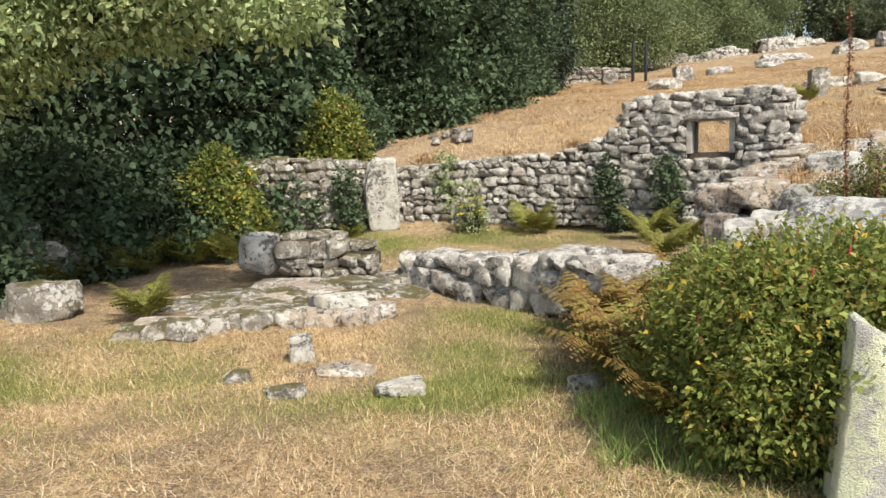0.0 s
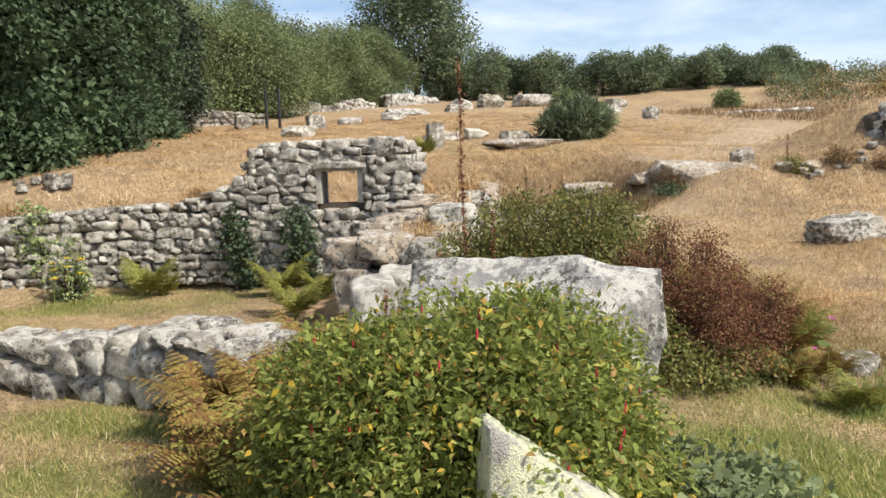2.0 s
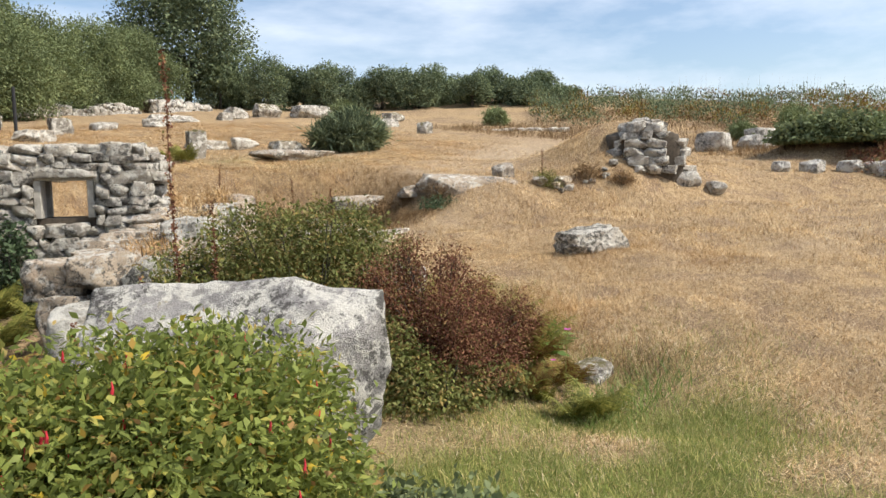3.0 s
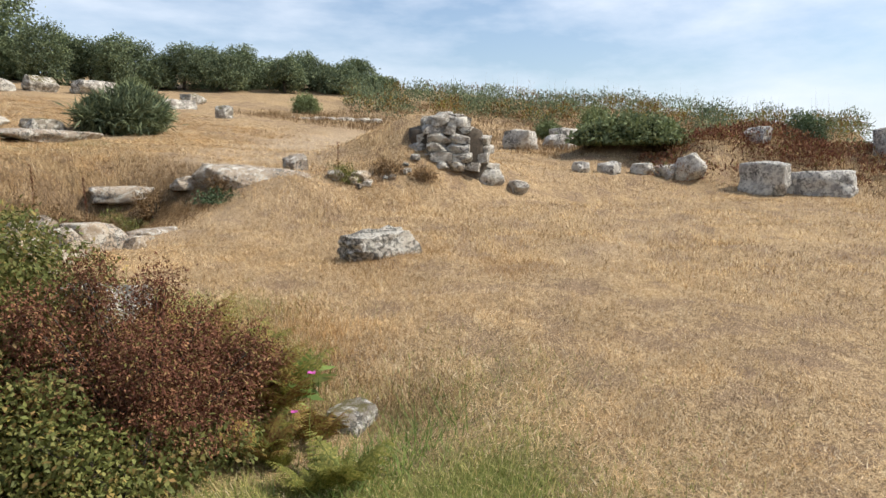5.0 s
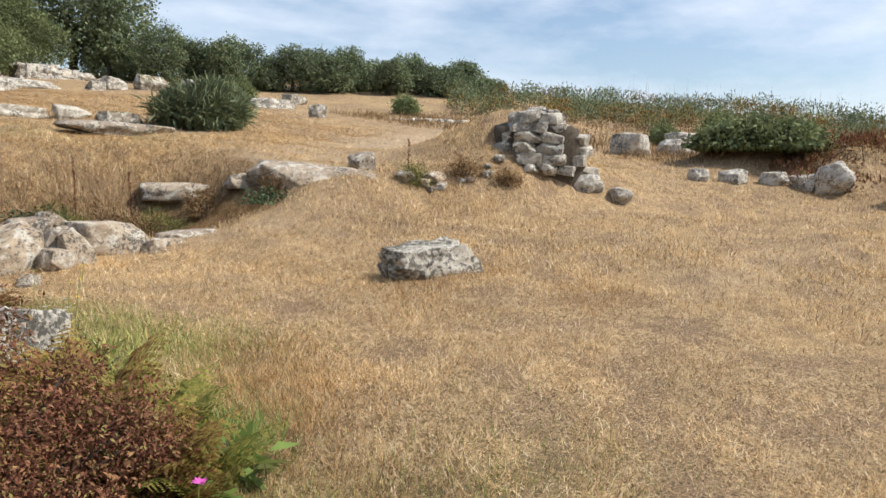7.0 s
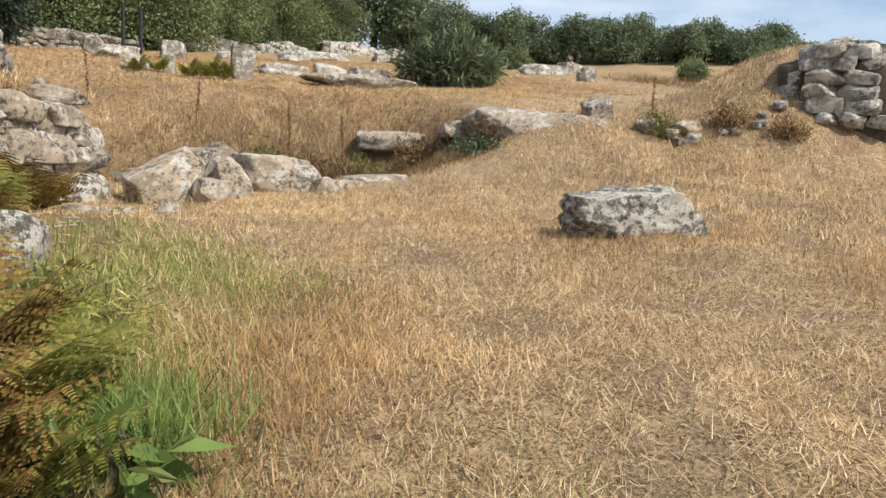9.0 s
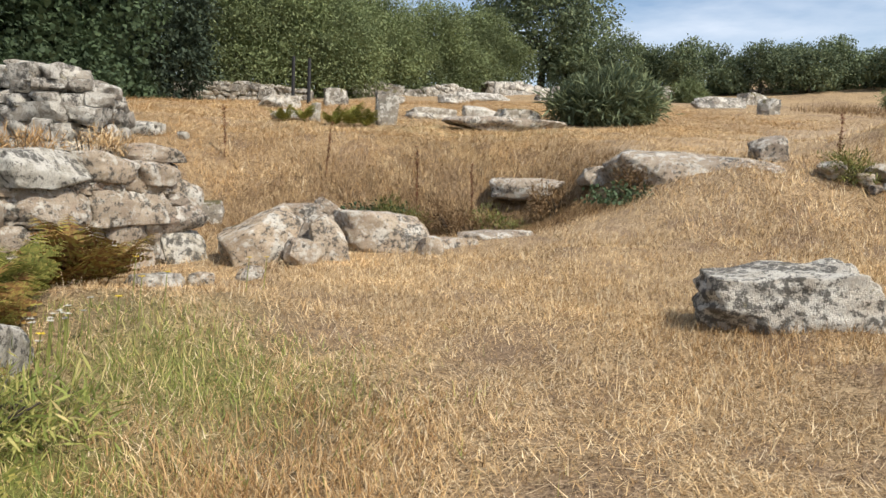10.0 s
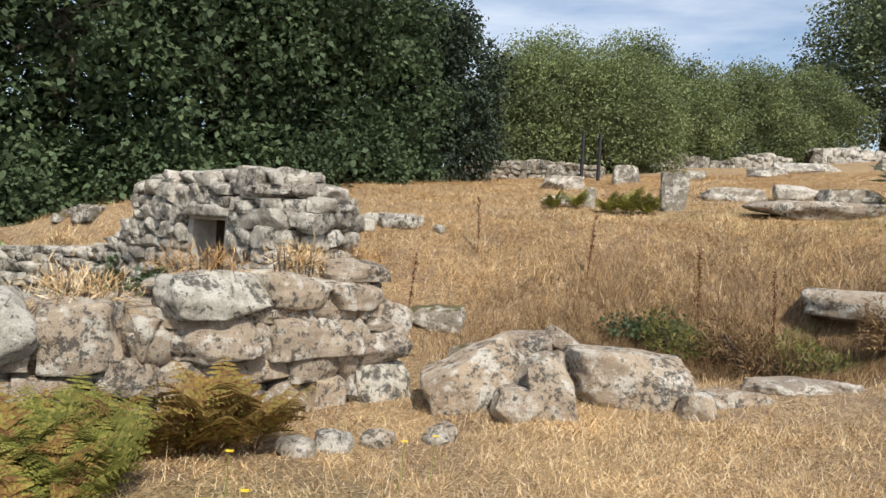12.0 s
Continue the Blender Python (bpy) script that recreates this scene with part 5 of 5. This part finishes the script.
tagged_grass(blades("rust_tufts", *join_xy(patch(22000, 6.2, 7.8, 4.6, 6.8, lambda x, y: blob(x, y, 7.0, 5.7, 0.45, 0.9, -30), 16, 0.05), patch(12000, 8.9, 11.2, 6.3, 7.9, lambda x, y: blob(x, y, 10.0, 7.0, 0.75, 0.42), 14, 0.05), patch(9000, 9.8, 11.5, 4.6, 6.4, lambda x, y: 0.6 * blob(x, y, 10.6, 5.6, 0.6, 0.5), 14, 0.06)), 0.085, 0.005, 0.8, M_RUST, 8), "rusty uncut grass tufts")
tagged_grass(blades("lush_grass", *join_xy(patch(5000, 6.1, 6.9, 5.0, 5.9, lambda x, y: blob(x, y, 6.5, 5.45, 0.2, 0.2), 14, 0.04), patch(4000, 5.4, 7.2, 3.6, 4.9, lambda x, y: blob(x, y, 6.2, 4.2, 0.6, 0.2), 10, 0.06), patch(1800, 1.0, 1.9, 3.4, 4.6, None, 14, 0.05)), 0.22, 0.008, 0.75, M_LUSH, 9), "lush green grass tussocks")
tagged_grass(blades("dead_tussock", *patch(9000, 6.0, 7.4, 3.8, 5.1, lambda x, y: blob(x, y, 6.75, 4.5, 0.5, 0.2, -25), 12, 0.05), 0.11, 0.005, 1.3, M_BROWN, 19), "matted dead grass round a bedded stone")
tagged_grass(blades("dry_stems", *join_xy(patch(2600, 5.8, 9.6, 3.6, 10.4, lambda x, y: 0.3 + 0.5 * greenness(x, y)), patch(900, -3, 1.5, 3.5, 7)), 0.2, 0.003, 0.8, M_STRAW, 10), "single bleached grass stems")

for k, (x, y, s) in enumerate([(9.2, 12.7, 1.0), (9.7, 12.2, 0.8), (9.4, 12.2, 0.7), (10.5, 12.5, 0.8), (8.5, 12.9, 0.8), (7.3, 12.2, 0.6), (11.1, 11.5, 0.55), (13.0, 10.3, 0.6), (13.8, 9.9, 0.6), (14.2, 9.3, 0.5)]):
    bush("hollow_weeds", x, y, [(0, 0, 0.18 * s, 0.4 * s, 0.35 * s, 0.25 * s), (0.25 * s, 0.1, 0.12 * s, 0.35 * s, 0.3 * s, 0.2 * s), (-0.2 * s, 0.1, 0.3 * s, 0.2 * s, 0.2 * s, 0.25 * s)], int(260 * s), 9, 0.05, 0.07, (M_BROWN, M_OLIVE, M_BROWN)[k % 3], "rank weeds in the shaded hollow", 395 + k, 0.16, "weeds", droop=-0.4)

# ---- heath on the skyline ----
def heath(name, spots, size, high, n, leaf, material, label, seed):
    g = np.random.default_rng(seed)
    pts, outs = [], []
    for x, y in spots:
        d = unit(g.normal(size=(n, 3)) + np.array([0, 0, 0.6]))
        r = g.uniform(0.6, 1.05, n)[:, None]
        c = np.array([x, y, gz(x, y)])
        pts.append(c + d * np.array([size, size, high * g.uniform(0.6, 1.3)]) * r)
        outs.append(d)
    ob = leaves(name, np.concatenate(pts), np.concatenate(outs), leaf, 0.3, material, None, -0.5, seed)
    return tagged(ob, label, "scrub", "", "stuff")


hg = np.random.default_rng(600)
ridge = [(3 + d * math.sin(a), 1.6 + d * math.cos(a)) for a, d in zip(np.radians(hg.uniform(50, 98, 230)), hg.uniform(33, 47, 230))]
heath("heath_scrub", ridge[:150], 0.95, 1.0, 260, 0.16, M_HAZYLEAF, "dark bracken and scrub along the skyline", 601)
heath("heath_brown", ridge[150:], 0.9, 0.85, 240, 0.16, M_BRACKEN, "brown withered scrub along the skyline", 602)
mounds = [(cx + hg.normal() * 1.0, cy + hg.normal() * 0.9) for cx, cy in ((23.0, 6.1), (24.6, 4.0), (25.0, 5.2), (25.6, 1.8), (27.5, 6.0), (29.0, 2.5), (26.5, 0.0)) for _ in range(16)]
heath("heather", mounds, 0.7, 0.3, 260, 0.11, M_REDLEAF, "purple-brown heather on the earth banks", 603)
tagged_grass(blades("ridge_grass", *patch(40000, 22, 44, -2, 24, None, 14, 0.2), 0.3, 0.02, 0.6, M_BROWN, 604), "tall withered grass on the banks")

tagged_grass(blades("ridge_stems", *patch(420, 34, 44, 0, 24), 1.5, 0.022, 0.12, M_BROWN, 605), "thin dry seeding stems along the skyline")


# ---- dry stalks ----
def dock_stalk(x, y, height, seed, lean=(0, 0), start=0.35, label="tall dry dock stalk with brown seeds"):
    g = np.random.default_rng(seed)
    top = new("dock_stalk")
    top.location = (x, y, gz(x, y))
    tagged(top, label, "plant", "dry stalks")
    n = 9
    path = [(lean[0] * (k / n) ** 1.5 + g.uniform(-0.008, 0.008), lean[1] * (k / n) ** 1.5, height * k / n - (0.04 if k == 0 else 0)) for k in range(n + 1)]
    bm = bmesh.new()
    tube(bm, path, 0.005, 0.002, 6)
    part("stem", bm, M_REDLEAF, top, "", True)
    m = int(height * 260)
    u = g.uniform(start, 1, m)
    p = np.stack([np.interp(u * n, range(n + 1), [q[i] for q in path]) for i in range(3)], 1) + g.normal(size=(m, 3)) * 0.011
    leaves("seed_head", p, unit(g.normal(size=(m, 3))), 0.02, 0.8, M_REDLEAF, top, 0.1, seed)


dock_stalk(3.2, 5.5, 2.45, 701, (-0.03, 0), 0.25)
for k, (x, y, h) in enumerate([(2.9, 5.3, 1.15), (3.45, 5.6, 1.3), (3.9, 6.4, 1.5), (2.6, 5.6, 1.0), (7.6, 13.9, 0.75), (8.8, 13.2, 1.0), (9.5, 12.9, 1.05), (5.7, 12.8, 0.8), (6.2, 14.2, 0.7), (12.9, 10.4, 0.7), (5.95, 5.75, 0.5)]):
    dock_stalk(x, y, h, 702 + k, (0.06 * math.sin(k * 2), 0.04 * math.cos(k)), 0.3)


# ---- small flowers, posts ----
def flower_head(name, x, y, h, r, material, label, seed):
    g = np.random.default_rng(seed)
    top = new(name)
    top.location = (x, y, gz(x, y))
    tagged(top, label, "flower")
    bm = bmesh.new()
    tube(bm, [(0, 0, -0.03), (0.01, 0.01, h * 0.5), (0.02, 0, h)], 0.003, 0.002, 5)
    part("stem", bm, M_GRASS, top)
    bm = bmesh.new()
    for k in range(12):
        a = k * math.pi / 6
        tip = Vector((0.02 + math.cos(a) * r, math.sin(a) * r, h + 0.2 * r + g.uniform(-0.1, 0.3) * r))
        s = Vector((-math.sin(a), math.cos(a), 0)) * r * 0.28
        mid = Vector((0.02 + math.cos(a) * r * 0.6, math.sin(a) * r * 0.6, h + 0.25 * r))
        v = [bm.verts.new(c) for c in (Vector((0.02, 0, h + 0.05 * r)), mid - s, tip, mid + s)]
        bm.faces.new(v)
    part("bloom", bm, material, top)


fg = random.Random(9)
for k in range(14):
    flower_head("umbel", 6.2 + fg.gauss(0, 0.14), 6.95 + fg.gauss(0, 0.2), fg.uniform(0.16, 0.28), 0.018, M_WHITE, "white seeding umbel in the rough grass", 800 + k)
for x, y in [(6.45, 7.35), (6.55, 7.45), (6.35, 7.7), (6.9, 8.3), (7.0, 8.5), (6.2, 6.7), (6.4, 7.1)]:
    flower_head("yellow_flower", x, y, 0.22, 0.02, M_YELLOW, "small yellow wild flower", 830)
for q in range(9):
    flower_head("yellow_flower", 0.5 + 0.2 * math.sin(q * 2.1), 12.05 + 0.08 * math.cos(q * 3.1), 0.3 + 0.3 * abs(math.sin(q * 1.3)), 0.06, M_YELLOW, "yellow wild flower by the wall", 850 + q)
flower_head("thistle", 5.8, 4.5, 0.55, 0.03, M_MAGENTA, "magenta wild flower in lush grass", 840)
flower_head("thistle", 5.75, 4.6, 0.28, 0.025, M_MAGENTA, "magenta wild flower in lush grass", 841)
for x, y in [(7.0, 27.6), (7.5, 27.7)]:
    bm = bmesh.new()
    tube(bm, [(0, 0, -0.2), (0, 0, 0.7), (0, 0, 1.45)], 0.06, 0.05, 8)
    ob = part("fence_post", bm, M_POST)
    ob.location = (x, y, gz(x, y))
    tagged(ob, "dark upright post at the field's edge", "post", "field posts")
